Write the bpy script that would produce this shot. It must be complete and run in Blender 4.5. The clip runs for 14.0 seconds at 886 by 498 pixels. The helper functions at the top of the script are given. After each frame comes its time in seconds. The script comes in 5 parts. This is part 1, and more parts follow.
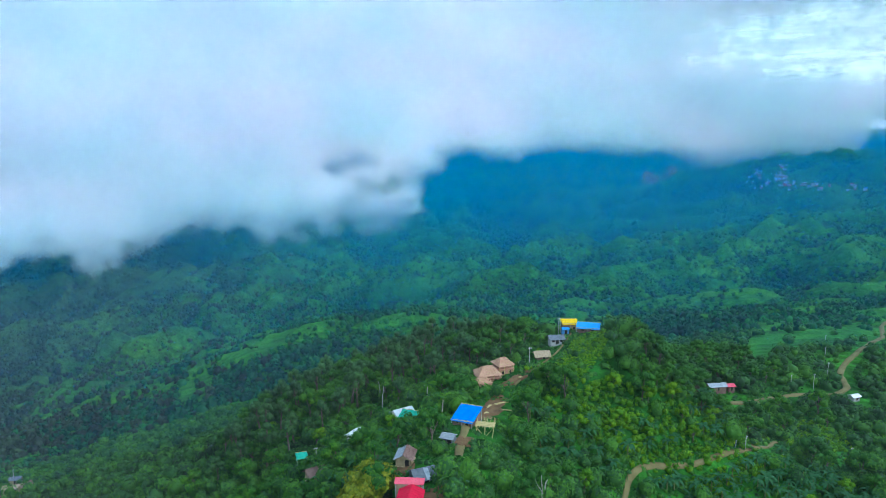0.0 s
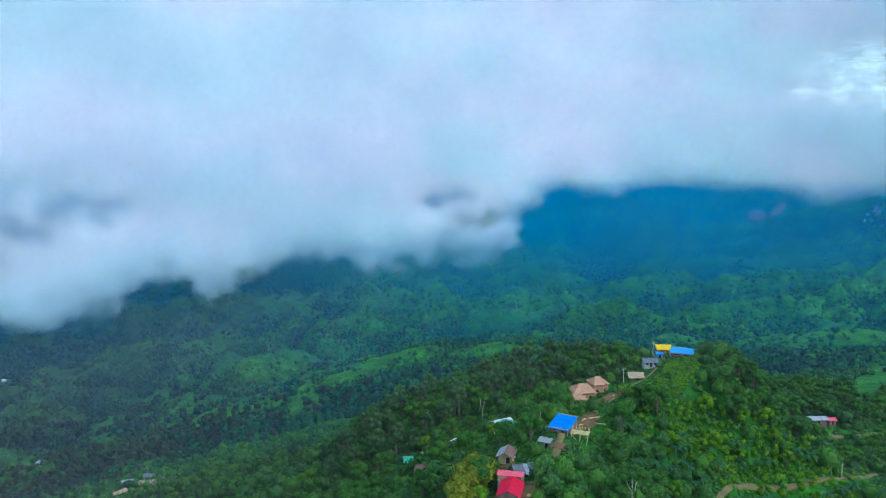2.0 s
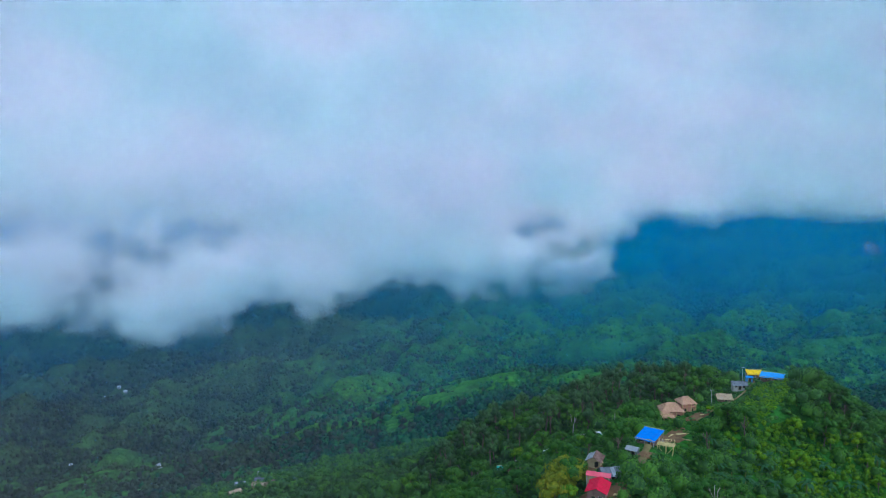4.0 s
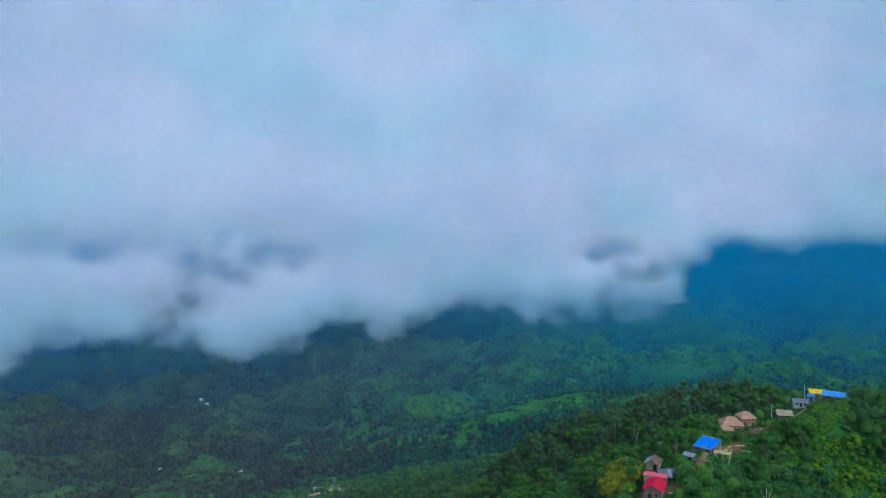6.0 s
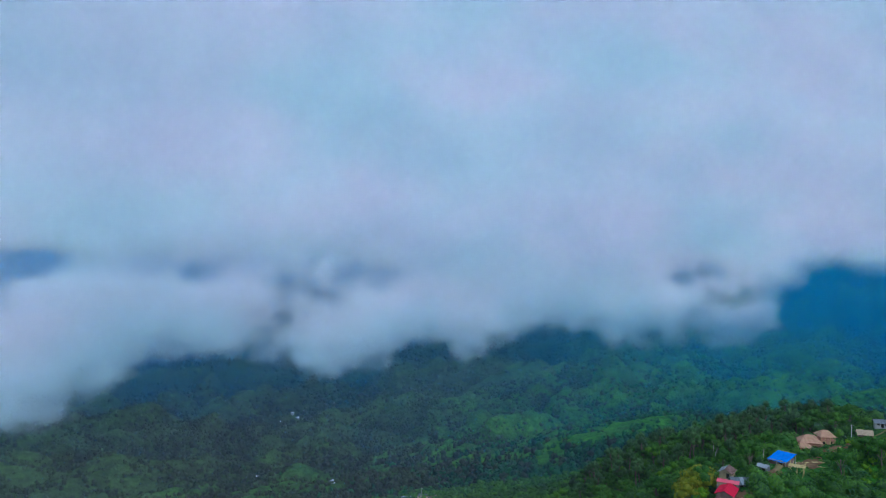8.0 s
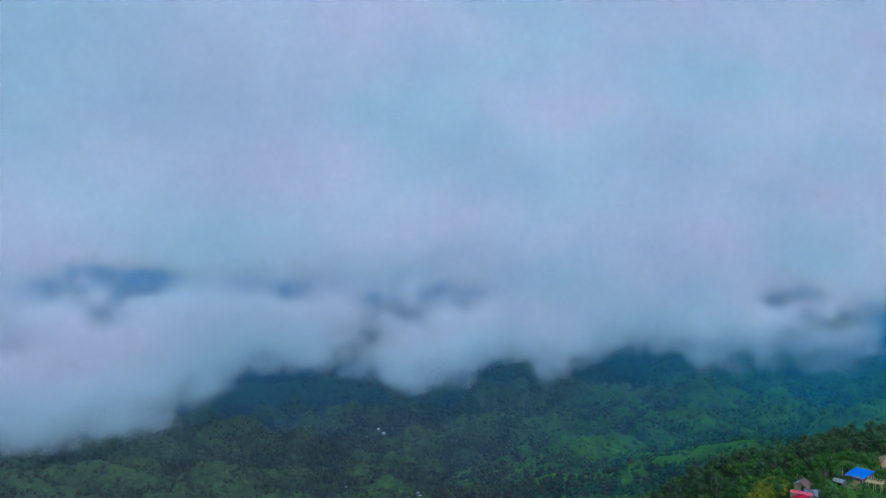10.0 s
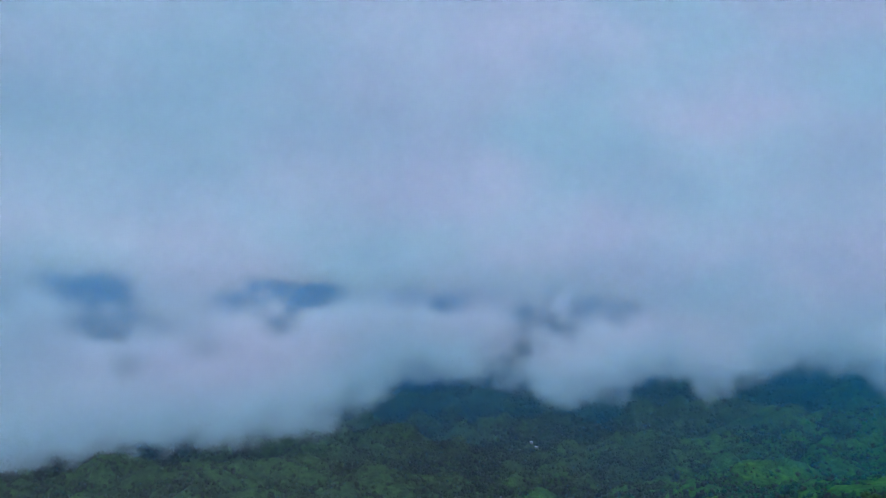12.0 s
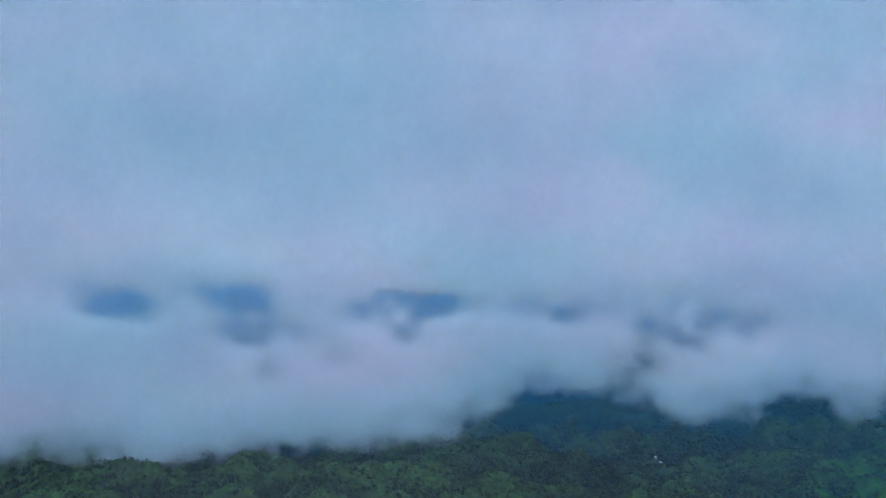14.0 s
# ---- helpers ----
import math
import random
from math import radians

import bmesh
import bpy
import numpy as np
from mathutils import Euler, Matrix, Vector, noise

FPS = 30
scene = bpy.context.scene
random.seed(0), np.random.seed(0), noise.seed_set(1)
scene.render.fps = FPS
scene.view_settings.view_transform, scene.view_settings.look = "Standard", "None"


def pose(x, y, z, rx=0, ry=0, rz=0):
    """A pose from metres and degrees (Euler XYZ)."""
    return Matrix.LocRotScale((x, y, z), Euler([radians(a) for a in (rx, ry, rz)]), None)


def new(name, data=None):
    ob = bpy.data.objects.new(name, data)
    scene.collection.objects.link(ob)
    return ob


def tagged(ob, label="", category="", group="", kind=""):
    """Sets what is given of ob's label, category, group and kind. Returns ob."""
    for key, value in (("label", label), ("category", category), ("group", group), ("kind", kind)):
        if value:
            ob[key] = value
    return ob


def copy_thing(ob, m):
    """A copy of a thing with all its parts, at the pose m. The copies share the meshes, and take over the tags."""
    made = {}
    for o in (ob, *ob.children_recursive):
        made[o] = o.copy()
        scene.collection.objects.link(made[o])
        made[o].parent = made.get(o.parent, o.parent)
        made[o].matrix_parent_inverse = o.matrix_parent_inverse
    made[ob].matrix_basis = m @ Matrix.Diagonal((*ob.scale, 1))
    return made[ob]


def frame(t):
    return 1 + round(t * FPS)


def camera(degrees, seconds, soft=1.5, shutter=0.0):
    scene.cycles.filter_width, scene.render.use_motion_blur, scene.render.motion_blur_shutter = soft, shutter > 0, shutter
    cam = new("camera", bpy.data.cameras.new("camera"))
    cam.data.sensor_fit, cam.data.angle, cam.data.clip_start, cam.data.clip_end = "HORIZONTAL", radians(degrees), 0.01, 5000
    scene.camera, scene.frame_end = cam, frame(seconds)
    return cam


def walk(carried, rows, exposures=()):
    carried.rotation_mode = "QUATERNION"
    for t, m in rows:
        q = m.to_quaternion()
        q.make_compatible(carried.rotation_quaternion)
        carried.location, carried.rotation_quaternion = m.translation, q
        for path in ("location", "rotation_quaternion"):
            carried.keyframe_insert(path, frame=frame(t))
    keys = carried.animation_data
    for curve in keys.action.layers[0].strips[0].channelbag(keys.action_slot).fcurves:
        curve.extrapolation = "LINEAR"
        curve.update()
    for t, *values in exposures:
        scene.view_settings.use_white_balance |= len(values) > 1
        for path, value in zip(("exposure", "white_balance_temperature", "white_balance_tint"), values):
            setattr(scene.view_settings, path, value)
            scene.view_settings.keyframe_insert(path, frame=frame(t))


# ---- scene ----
cam = camera(65.0, 14.0, soft=0.6)
PATH = [
    (0.0, pose(0.00, 0.00, 300.00, 0, 0, 0.000) @ pose(0, 0, 0, 79.666, 0, 0) @ pose(0, 0, 0, 0, 0, -0.045)),
    (0.5, pose(-0.59, -4.75, 299.87, 0, 0, 1.768) @ pose(0, 0, 0, 80.466, 0, 0) @ pose(0, 0, 0, 0, 0, -0.038)),
    (1.0, pose(-1.00, -9.45, 299.70, 0, 0, 3.522) @ pose(0, 0, 0, 81.159, 0, 0) @ pose(0, 0, 0, 0, 0, -0.033)),
    (1.5, pose(-1.29, -14.34, 299.67, 0, 0, 5.707) @ pose(0, 0, 0, 81.848, 0, 0) @ pose(0, 0, 0, 0, 0, -0.049)),
    (2.0, pose(-1.21, -19.19, 299.65, 0, 0, 7.928) @ pose(0, 0, 0, 82.526, 0, 0) @ pose(0, 0, 0, 0, 0, -0.092)),
    (2.5, pose(-1.01, -24.17, 299.52, 0, 0, 10.133) @ pose(0, 0, 0, 83.213, 0, 0) @ pose(0, 0, 0, 0, 0, -0.094)),
    (3.0, pose(-0.76, -28.89, 299.53, 0, 0, 12.249) @ pose(0, 0, 0, 83.826, 0, 0) @ pose(0, 0, 0, 0, 0, -0.116)),
    (5.5, pose(4.09, -53.25, 299.15, 0, 0, 19.502) @ pose(0, 0, 0, 86.456, 0, 0) @ pose(0, 0, 0, 0, 0, 0.150)),
    (6.0, pose(5.47, -58.17, 299.26, 0, 0, 21.112) @ pose(0, 0, 0, 86.899, 0, 0) @ pose(0, 0, 0, 0, 0, 0.127)),
    (6.5, pose(7.03, -63.18, 299.29, 0, 0, 22.813) @ pose(0, 0, 0, 87.379, 0, 0) @ pose(0, 0, 0, 0, 0, 0.146)),
    (7.0, pose(8.74, -68.22, 299.39, 0, 0, 24.585) @ pose(0, 0, 0, 87.849, 0, 0) @ pose(0, 0, 0, 0, 0, 0.128)),
    (7.5, pose(10.51, -73.40, 299.57, 0, 0, 26.345) @ pose(0, 0, 0, 88.306, 0, 0) @ pose(0, 0, 0, 0, 0, 0.147)),
    (10.0, pose(22.09, -97.64, 300.35, 0, 0, 34.642) @ pose(0, 0, 0, 90.353, 0, 0) @ pose(0, 0, 0, 0, 0, 0.155)),
    (10.5, pose(24.32, -101.52, 300.67, 0, 0, 37.446) @ pose(0, 0, 0, 90.707, 0, 0) @ pose(0, 0, 0, 0, 0, 0.094)),
    (11.0, pose(26.64, -105.09, 301.04, 0, 0, 40.764) @ pose(0, 0, 0, 90.986, 0, 0) @ pose(0, 0, 0, 0, 0, -0.005)),
    (11.5, pose(28.95, -108.70, 301.48, 0, 0, 44.156) @ pose(0, 0, 0, 91.236, 0, 0) @ pose(0, 0, 0, 0, 0, -0.063)),
    (12.0, pose(31.37, -112.32, 301.86, 0, 0, 46.931) @ pose(0, 0, 0, 91.461, 0, 0) @ pose(0, 0, 0, 0, 0, -0.117)),
    (12.5, pose(33.77, -116.06, 302.12, 0, 0, 49.479) @ pose(0, 0, 0, 91.689, 0, 0) @ pose(0, 0, 0, 0, 0, -0.084)),
    (13.0, pose(36.44, -120.14, 302.25, 0, 0, 51.939) @ pose(0, 0, 0, 91.910, 0, 0) @ pose(0, 0, 0, 0, 0, -0.105)),
    (13.5, pose(39.45, -124.46, 302.28, 0, 0, 54.325) @ pose(0, 0, 0, 92.127, 0, 0) @ pose(0, 0, 0, 0, 0, -0.113)),
    (14.0, pose(42.78, -128.62, 302.19, 0, 0, 56.463) @ pose(0, 0, 0, 92.351, 0, 0) @ pose(0, 0, 0, 0, 0, -0.132)),
]
EXPOSURES = [(0.0, 0.13, 6150, 5), (3.0, -0.17, 6120, 9), (7.5, -0.53, 6060, 14), (14.0, -0.78, 5950, 15)]

walk(cam, PATH, EXPOSURES)

# ---- sky and light ----
SUN_EL, SUN_AZ = 38, 120
world = bpy.data.worlds.new("overcast_sky")
scene.world = world
world.use_nodes = True
_n, _l = world.node_tree.nodes, world.node_tree.links
_n.clear()
_sky = _n.new("ShaderNodeTexSky")
_sky.sky_type, _sky.sun_disc = "NISHITA", False
_sky.sun_elevation, _sky.sun_rotation = radians(SUN_EL), radians(SUN_AZ)
_bg1, _bg2, _add, _out = (_n.new(k) for k in ("ShaderNodeBackground", "ShaderNodeBackground", "ShaderNodeAddShader", "ShaderNodeOutputWorld"))
_l.new(_sky.outputs[0], _bg1.inputs[0])
_bg1.inputs[1].default_value = 0.05
_bg2.inputs[0].default_value = (0.52, 0.76, 1.0, 1)
_bg2.inputs[1].default_value = 1.25
_l.new(_bg1.outputs[0], _add.inputs[0])
_l.new(_bg2.outputs[0], _add.inputs[1])
_l.new(_add.outputs[0], _out.inputs[0])

sun = new("sun", bpy.data.lights.new("sun", "SUN"))
sun.data.energy, sun.data.angle, sun.data.color = 1.6, radians(44), (0.94, 0.97, 1.0)
sun.matrix_world = pose(0, 0, 900, 90 - SUN_EL, 0, -SUN_AZ + 180)
scene.cycles.transparent_max_bounces = 64

# ---- materials ----
def node_mat(name):
    m = bpy.data.materials.new(name)
    m.use_nodes = True
    m.node_tree.nodes.clear()
    return m, m.node_tree.nodes, m.node_tree.links


def noise_node(n, l, vector, scale, detail=4.0, rough=0.55):
    t = n.new("ShaderNodeTexNoise")
    t.inputs["Scale"].default_value, t.inputs["Detail"].default_value, t.inputs["Roughness"].default_value = scale, detail, rough
    l.new(vector, t.inputs["Vector"])
    return t.outputs["Fac"]


def ramp(n, l, fac, stops):
    r = n.new("ShaderNodeValToRGB")
    e = r.color_ramp.elements
    while len(e) < len(stops):
        e.new(0.5)
    for el, (p, c) in zip(e, stops):
        el.position, el.color = p, (*c, 1)
    l.new(fac, r.inputs[0])
    return r.outputs[0]


def mix_rgb(n, l, fac, a, b, kind="MIX"):
    m = n.new("ShaderNodeMix")
    m.data_type, m.blend_type = "RGBA", kind
    for socket, v in ((m.inputs[0], fac), (m.inputs[6], a), (m.inputs[7], b)):
        if hasattr(v, "links"):
            l.new(v, socket)
        else:
            socket.default_value = v if isinstance(v, (int, float)) else (*v, 1)
    return m.outputs[2]


def calc(n, l, op, a, b=0.0, clamp=False):
    m = n.new("ShaderNodeMath")
    m.operation, m.use_clamp = op, clamp
    for socket, v in ((m.inputs[0], a), (m.inputs[1], b)):
        if hasattr(v, "links"):
            l.new(v, socket)
        else:
            socket.default_value = v
    return m.outputs[0]


def finish(n, l, colour, rough=0.8, metal=0.0, height=None, bump=0.4, dist=0.1, spec=0.3, thin=0.0):
    b, o = n.new("ShaderNodeBsdfPrincipled"), n.new("ShaderNodeOutputMaterial")
    if hasattr(colour, "links"):
        l.new(colour, b.inputs["Base Color"])
    else:
        b.inputs["Base Color"].default_value = (*colour, 1)
    if hasattr(rough, "links"):
        l.new(rough, b.inputs["Roughness"])
    else:
        b.inputs["Roughness"].default_value = rough
    b.inputs["Metallic"].default_value, b.inputs["Specular IOR Level"].default_value = metal, spec
    if height is not None:
        bp = n.new("ShaderNodeBump")
        bp.inputs["Strength"].default_value, bp.inputs["Distance"].default_value = bump, dist
        l.new(height, bp.inputs["Height"])
        l.new(bp.outputs[0], b.inputs["Normal"])
    out = b.outputs[0]
    if thin:
        t, mx = n.new("ShaderNodeBsdfTranslucent"), n.new("ShaderNodeMixShader")
        if hasattr(colour, "links"):
            l.new(colour, t.inputs[0])
        else:
            t.inputs[0].default_value = (*colour, 1)
        mx.inputs[0].default_value = thin
        l.new(out, mx.inputs[1])
        l.new(t.outputs[0], mx.inputs[2])
        out = mx.outputs[0]
    l.new(out, o.inputs[0])


def coords(n, kind="Object"):
    return n.new("ShaderNodeTexCoord").outputs[kind]


def world_pos(n):
    return n.new("ShaderNodeNewGeometry").outputs["Position"]


def foliage_mat(name, dark, mid, light, spread=1.0, thin=0.4):
    """Leaves: each leaf and each plant varies a little."""
    m, n, l = node_mat(name)
    geo = n.new("ShaderNodeNewGeometry")
    tint = n.new("ShaderNodeAttribute")
    tint.attribute_name = "tint"
    info = n.new("ShaderNodeObjectInfo")
    big = noise_node(n, l, geo.outputs["Position"], 0.035, 3)
    v = calc(n, l, "MULTIPLY", geo.outputs["Random Per Island"], 0.55)
    v = calc(n, l, "ADD", v, calc(n, l, "MULTIPLY", tint.outputs["Fac"], 0.42))
    v = calc(n, l, "ADD", v, calc(n, l, "MULTIPLY", info.outputs["Random"], 0.16))
    v = calc(n, l, "ADD", v, calc(n, l, "MULTIPLY", calc(n, l, "SUBTRACT", big, 0.5), 0.8 * spread), clamp=True)
    c = ramp(n, l, v, [(0.05, dark), (0.5, mid), (0.98, light)])
    finish(n, l, c, rough=0.6, spec=0.25, thin=thin)
    return m


def plain_mat(name, a, b, scale=2.0, rough=0.8, metal=0.0, bump=0.3, dist=0.03, thin=0.0, spec=0.3):
    """Two tones broken up at two scales, with relief."""
    m, n, l = node_mat(name)
    o = coords(n)
    f1, f2 = noise_node(n, l, o, scale, 5), noise_node(n, l, o, scale * 9, 3)
    f = calc(n, l, "ADD", calc(n, l, "MULTIPLY", f1, 0.75), calc(n, l, "MULTIPLY", f2, 0.25))
    c = ramp(n, l, f, [(0.32, a), (0.68, b)])
    finish(n, l, c, rough, metal, f2, bump, dist, spec, thin)
    return m


def n_vec(n, l, p):
    t = n.new("ShaderNodeTexNoise")
    t.inputs["Scale"].default_value = 0.15
    l.new(p, t.inputs["Vector"])
    s = n.new("ShaderNodeVectorMath")
    s.operation = "SCALE"
    s.inputs["Scale"].default_value = 40.0
    l.new(t.outputs["Color"], s.inputs[0])
    return s.outputs[0]


def ground_mat():
    m, n, l = node_mat("hill_grass")
    p = world_pos(n)
    big, mid, small, tiny = (noise_node(n, l, p, s, 5) for s in (0.0045, 0.022, 0.11, 0.9))
    f = calc(n, l, "ADD", calc(n, l, "MULTIPLY", big, 0.4), calc(n, l, "MULTIPLY", mid, 0.6))
    c = ramp(n, l, f, [(0.3, (0.022, 0.10, 0.02)), (0.46, (0.034, 0.17, 0.022)), (0.58, (0.055, 0.25, 0.022)), (0.74, (0.12, 0.24, 0.025))])
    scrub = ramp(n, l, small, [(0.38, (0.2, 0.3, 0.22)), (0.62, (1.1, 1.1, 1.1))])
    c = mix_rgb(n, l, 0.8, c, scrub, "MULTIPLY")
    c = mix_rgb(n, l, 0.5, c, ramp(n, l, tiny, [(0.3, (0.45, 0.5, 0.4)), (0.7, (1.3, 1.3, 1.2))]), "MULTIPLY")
    # painted bushes: light crowns, with the shade between them put into the colour
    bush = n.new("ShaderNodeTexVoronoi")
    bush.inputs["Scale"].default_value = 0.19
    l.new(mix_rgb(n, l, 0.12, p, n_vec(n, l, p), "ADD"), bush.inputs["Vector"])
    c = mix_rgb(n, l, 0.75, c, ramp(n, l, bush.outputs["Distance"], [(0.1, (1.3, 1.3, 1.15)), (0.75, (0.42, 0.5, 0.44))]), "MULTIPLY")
    # westward the ground colour is painted darker and duller, for dimmer light
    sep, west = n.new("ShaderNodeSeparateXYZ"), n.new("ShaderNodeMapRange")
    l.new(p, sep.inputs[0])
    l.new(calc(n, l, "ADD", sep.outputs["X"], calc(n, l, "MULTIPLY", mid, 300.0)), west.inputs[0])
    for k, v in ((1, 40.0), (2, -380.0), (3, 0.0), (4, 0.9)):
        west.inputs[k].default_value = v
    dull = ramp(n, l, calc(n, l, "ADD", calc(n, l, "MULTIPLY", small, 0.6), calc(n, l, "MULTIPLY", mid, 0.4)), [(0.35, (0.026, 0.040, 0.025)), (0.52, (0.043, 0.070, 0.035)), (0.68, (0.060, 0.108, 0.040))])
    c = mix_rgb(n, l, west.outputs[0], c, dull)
    grass = n.new("ShaderNodeAttribute")
    grass.attribute_name = "grass"
    lush = ramp(n, l, calc(n, l, "ADD", calc(n, l, "MULTIPLY", mid, 0.5), calc(n, l, "MULTIPLY", small, 0.5)), [(0.35, (0.018, 0.09, 0.018)), (0.5, (0.026, 0.165, 0.020)), (0.68, (0.075, 0.235, 0.02))])
    # western grass, its dimness put into the colour likewise
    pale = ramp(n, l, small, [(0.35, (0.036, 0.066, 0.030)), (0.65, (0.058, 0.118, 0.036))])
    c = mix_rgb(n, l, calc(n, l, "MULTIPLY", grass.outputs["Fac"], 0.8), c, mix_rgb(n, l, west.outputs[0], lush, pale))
    h = calc(n, l, "SUBTRACT", calc(n, l, "ADD", small, calc(n, l, "MULTIPLY", tiny, 0.25)), calc(n, l, "MULTIPLY", bush.outputs["Distance"], 0.8))
    finish(n, l, c, 0.9, 0, h, 0.7, 2.5, 0.15)
    return m


def vapour(n, l, colour, share):
    """Scattering from both sides, see-through by what is left of the share."""
    d, t, half, clear, mx, o = (n.new(k) for k in ("ShaderNodeBsdfDiffuse", "ShaderNodeBsdfTranslucent", "ShaderNodeMixShader", "ShaderNodeBsdfTransparent", "ShaderNodeMixShader", "ShaderNodeOutputMaterial"))
    for s in (d, t):
        if hasattr(colour, "links"):
            l.new(colour, s.inputs[0])
        else:
            s.inputs[0].default_value = (*colour, 1)
    half.inputs[0].default_value = 0.5
    l.new(d.outputs[0], half.inputs[1])
    l.new(t.outputs[0], half.inputs[2])
    l.new(share, mx.inputs[0])
    l.new(clear.outputs[0], mx.inputs[1])
    l.new(half.outputs[0], mx.inputs[2])
    l.new(mx.outputs[0], o.inputs[0])


def smooth_range(n, l, value, low, high, a, b):
    r = n.new("ShaderNodeMapRange")
    r.interpolation_type = "SMOOTHSTEP"
    for k, v in ((1, low), (2, high), (3, a), (4, b)):
        r.inputs[k].default_value = v
    l.new(value, r.inputs[0])
    return r.outputs[0]


def attribute(n, name):
    a = n.new("ShaderNodeAttribute")
    a.attribute_name = name
    return a.outputs["Fac"]


def stretched(n, l, scale):
    sq = n.new("ShaderNodeMapping")
    sq.inputs["Scale"].default_value = scale
    l.new(world_pos(n), sq.inputs["Vector"])
    return sq.outputs[0]


def cloud_mat(name, colour_a, colour_b, most, scale):
    """Vapour: see-through where thin. The sheet's own cover and a 3D pattern set how thick it is; rifts thin it further."""
    m, n, l = node_mat(name)
    p = stretched(n, l, (1, 1, 1.7))
    f, fine = noise_node(n, l, p, scale, 5, 0.56), noise_node(n, l, p, scale * 3.6, 4, 0.58)
    v = calc(n, l, "ADD", attribute(n, "cover"), calc(n, l, "MULTIPLY", calc(n, l, "SUBTRACT", f, 0.5), 3.1))
    v = calc(n, l, "ADD", v, calc(n, l, "MULTIPLY", calc(n, l, "SUBTRACT", fine, 0.5), 2.0))
    body = smooth_range(n, l, v, 0.0, 1.7, 0.0, most)
    ragged = noise_node(n, l, stretched(n, l, (1, 1, 1.25)), scale * 2.4, 5, 0.68)
    hole = calc(n, l, "MULTIPLY", attribute(n, "thin"), calc(n, l, "ADD", 1.0, calc(n, l, "MULTIPLY", calc(n, l, "SUBTRACT", ragged, 0.5), 4.2)))
    dense = calc(n, l, "MULTIPLY", body, calc(n, l, "POWER", smooth_range(n, l, hole, 0.0, 1.3, 1.0, 0.47), 3.0))
    tone = ramp(n, l, noise_node(n, l, stretched(n, l, (1, 1, 2.6)), scale * 0.55, 3), [(0.36, colour_a), (0.64, colour_b)])
    # the bluer light of the thin rim is put into the colour by cover
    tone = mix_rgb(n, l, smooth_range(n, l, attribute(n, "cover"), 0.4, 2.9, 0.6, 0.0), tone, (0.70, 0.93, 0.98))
    # shading of the billows painted in: bright tufts, dimmer hollows
    puff_shade = calc(n, l, "ADD", calc(n, l, "MULTIPLY", f, 0.7), calc(n, l, "MULTIPLY", fine, 0.3))
    tone = mix_rgb(n, l, 1.0, tone, ramp(n, l, puff_shade, [(0.36, (0.90, 0.92, 0.95)), (0.60, (1.0, 1.0, 1.0))]), "MULTIPLY")
    vapour(n, l, tone, dense)
    return m


def streak_mat(name, colour):
    """High thin cloud drawn out into level streaks."""
    m, n, l = node_mat(name)
    f = noise_node(n, l, stretched(n, l, (1, 1, 9)), 0.0016, 5, 0.6)
    vapour(n, l, colour, calc(n, l, "MULTIPLY", smooth_range(n, l, f, 0.4, 0.62, 0.1, 0.95), attribute(n, "cover")))
    return m


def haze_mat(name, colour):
    """Haze painted as colour on sheets: the sheet's cover is its share of scattered light."""
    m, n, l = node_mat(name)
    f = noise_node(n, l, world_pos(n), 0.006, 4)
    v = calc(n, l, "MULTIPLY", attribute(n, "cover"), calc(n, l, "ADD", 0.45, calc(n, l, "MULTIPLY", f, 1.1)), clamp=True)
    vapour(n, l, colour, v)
    return m


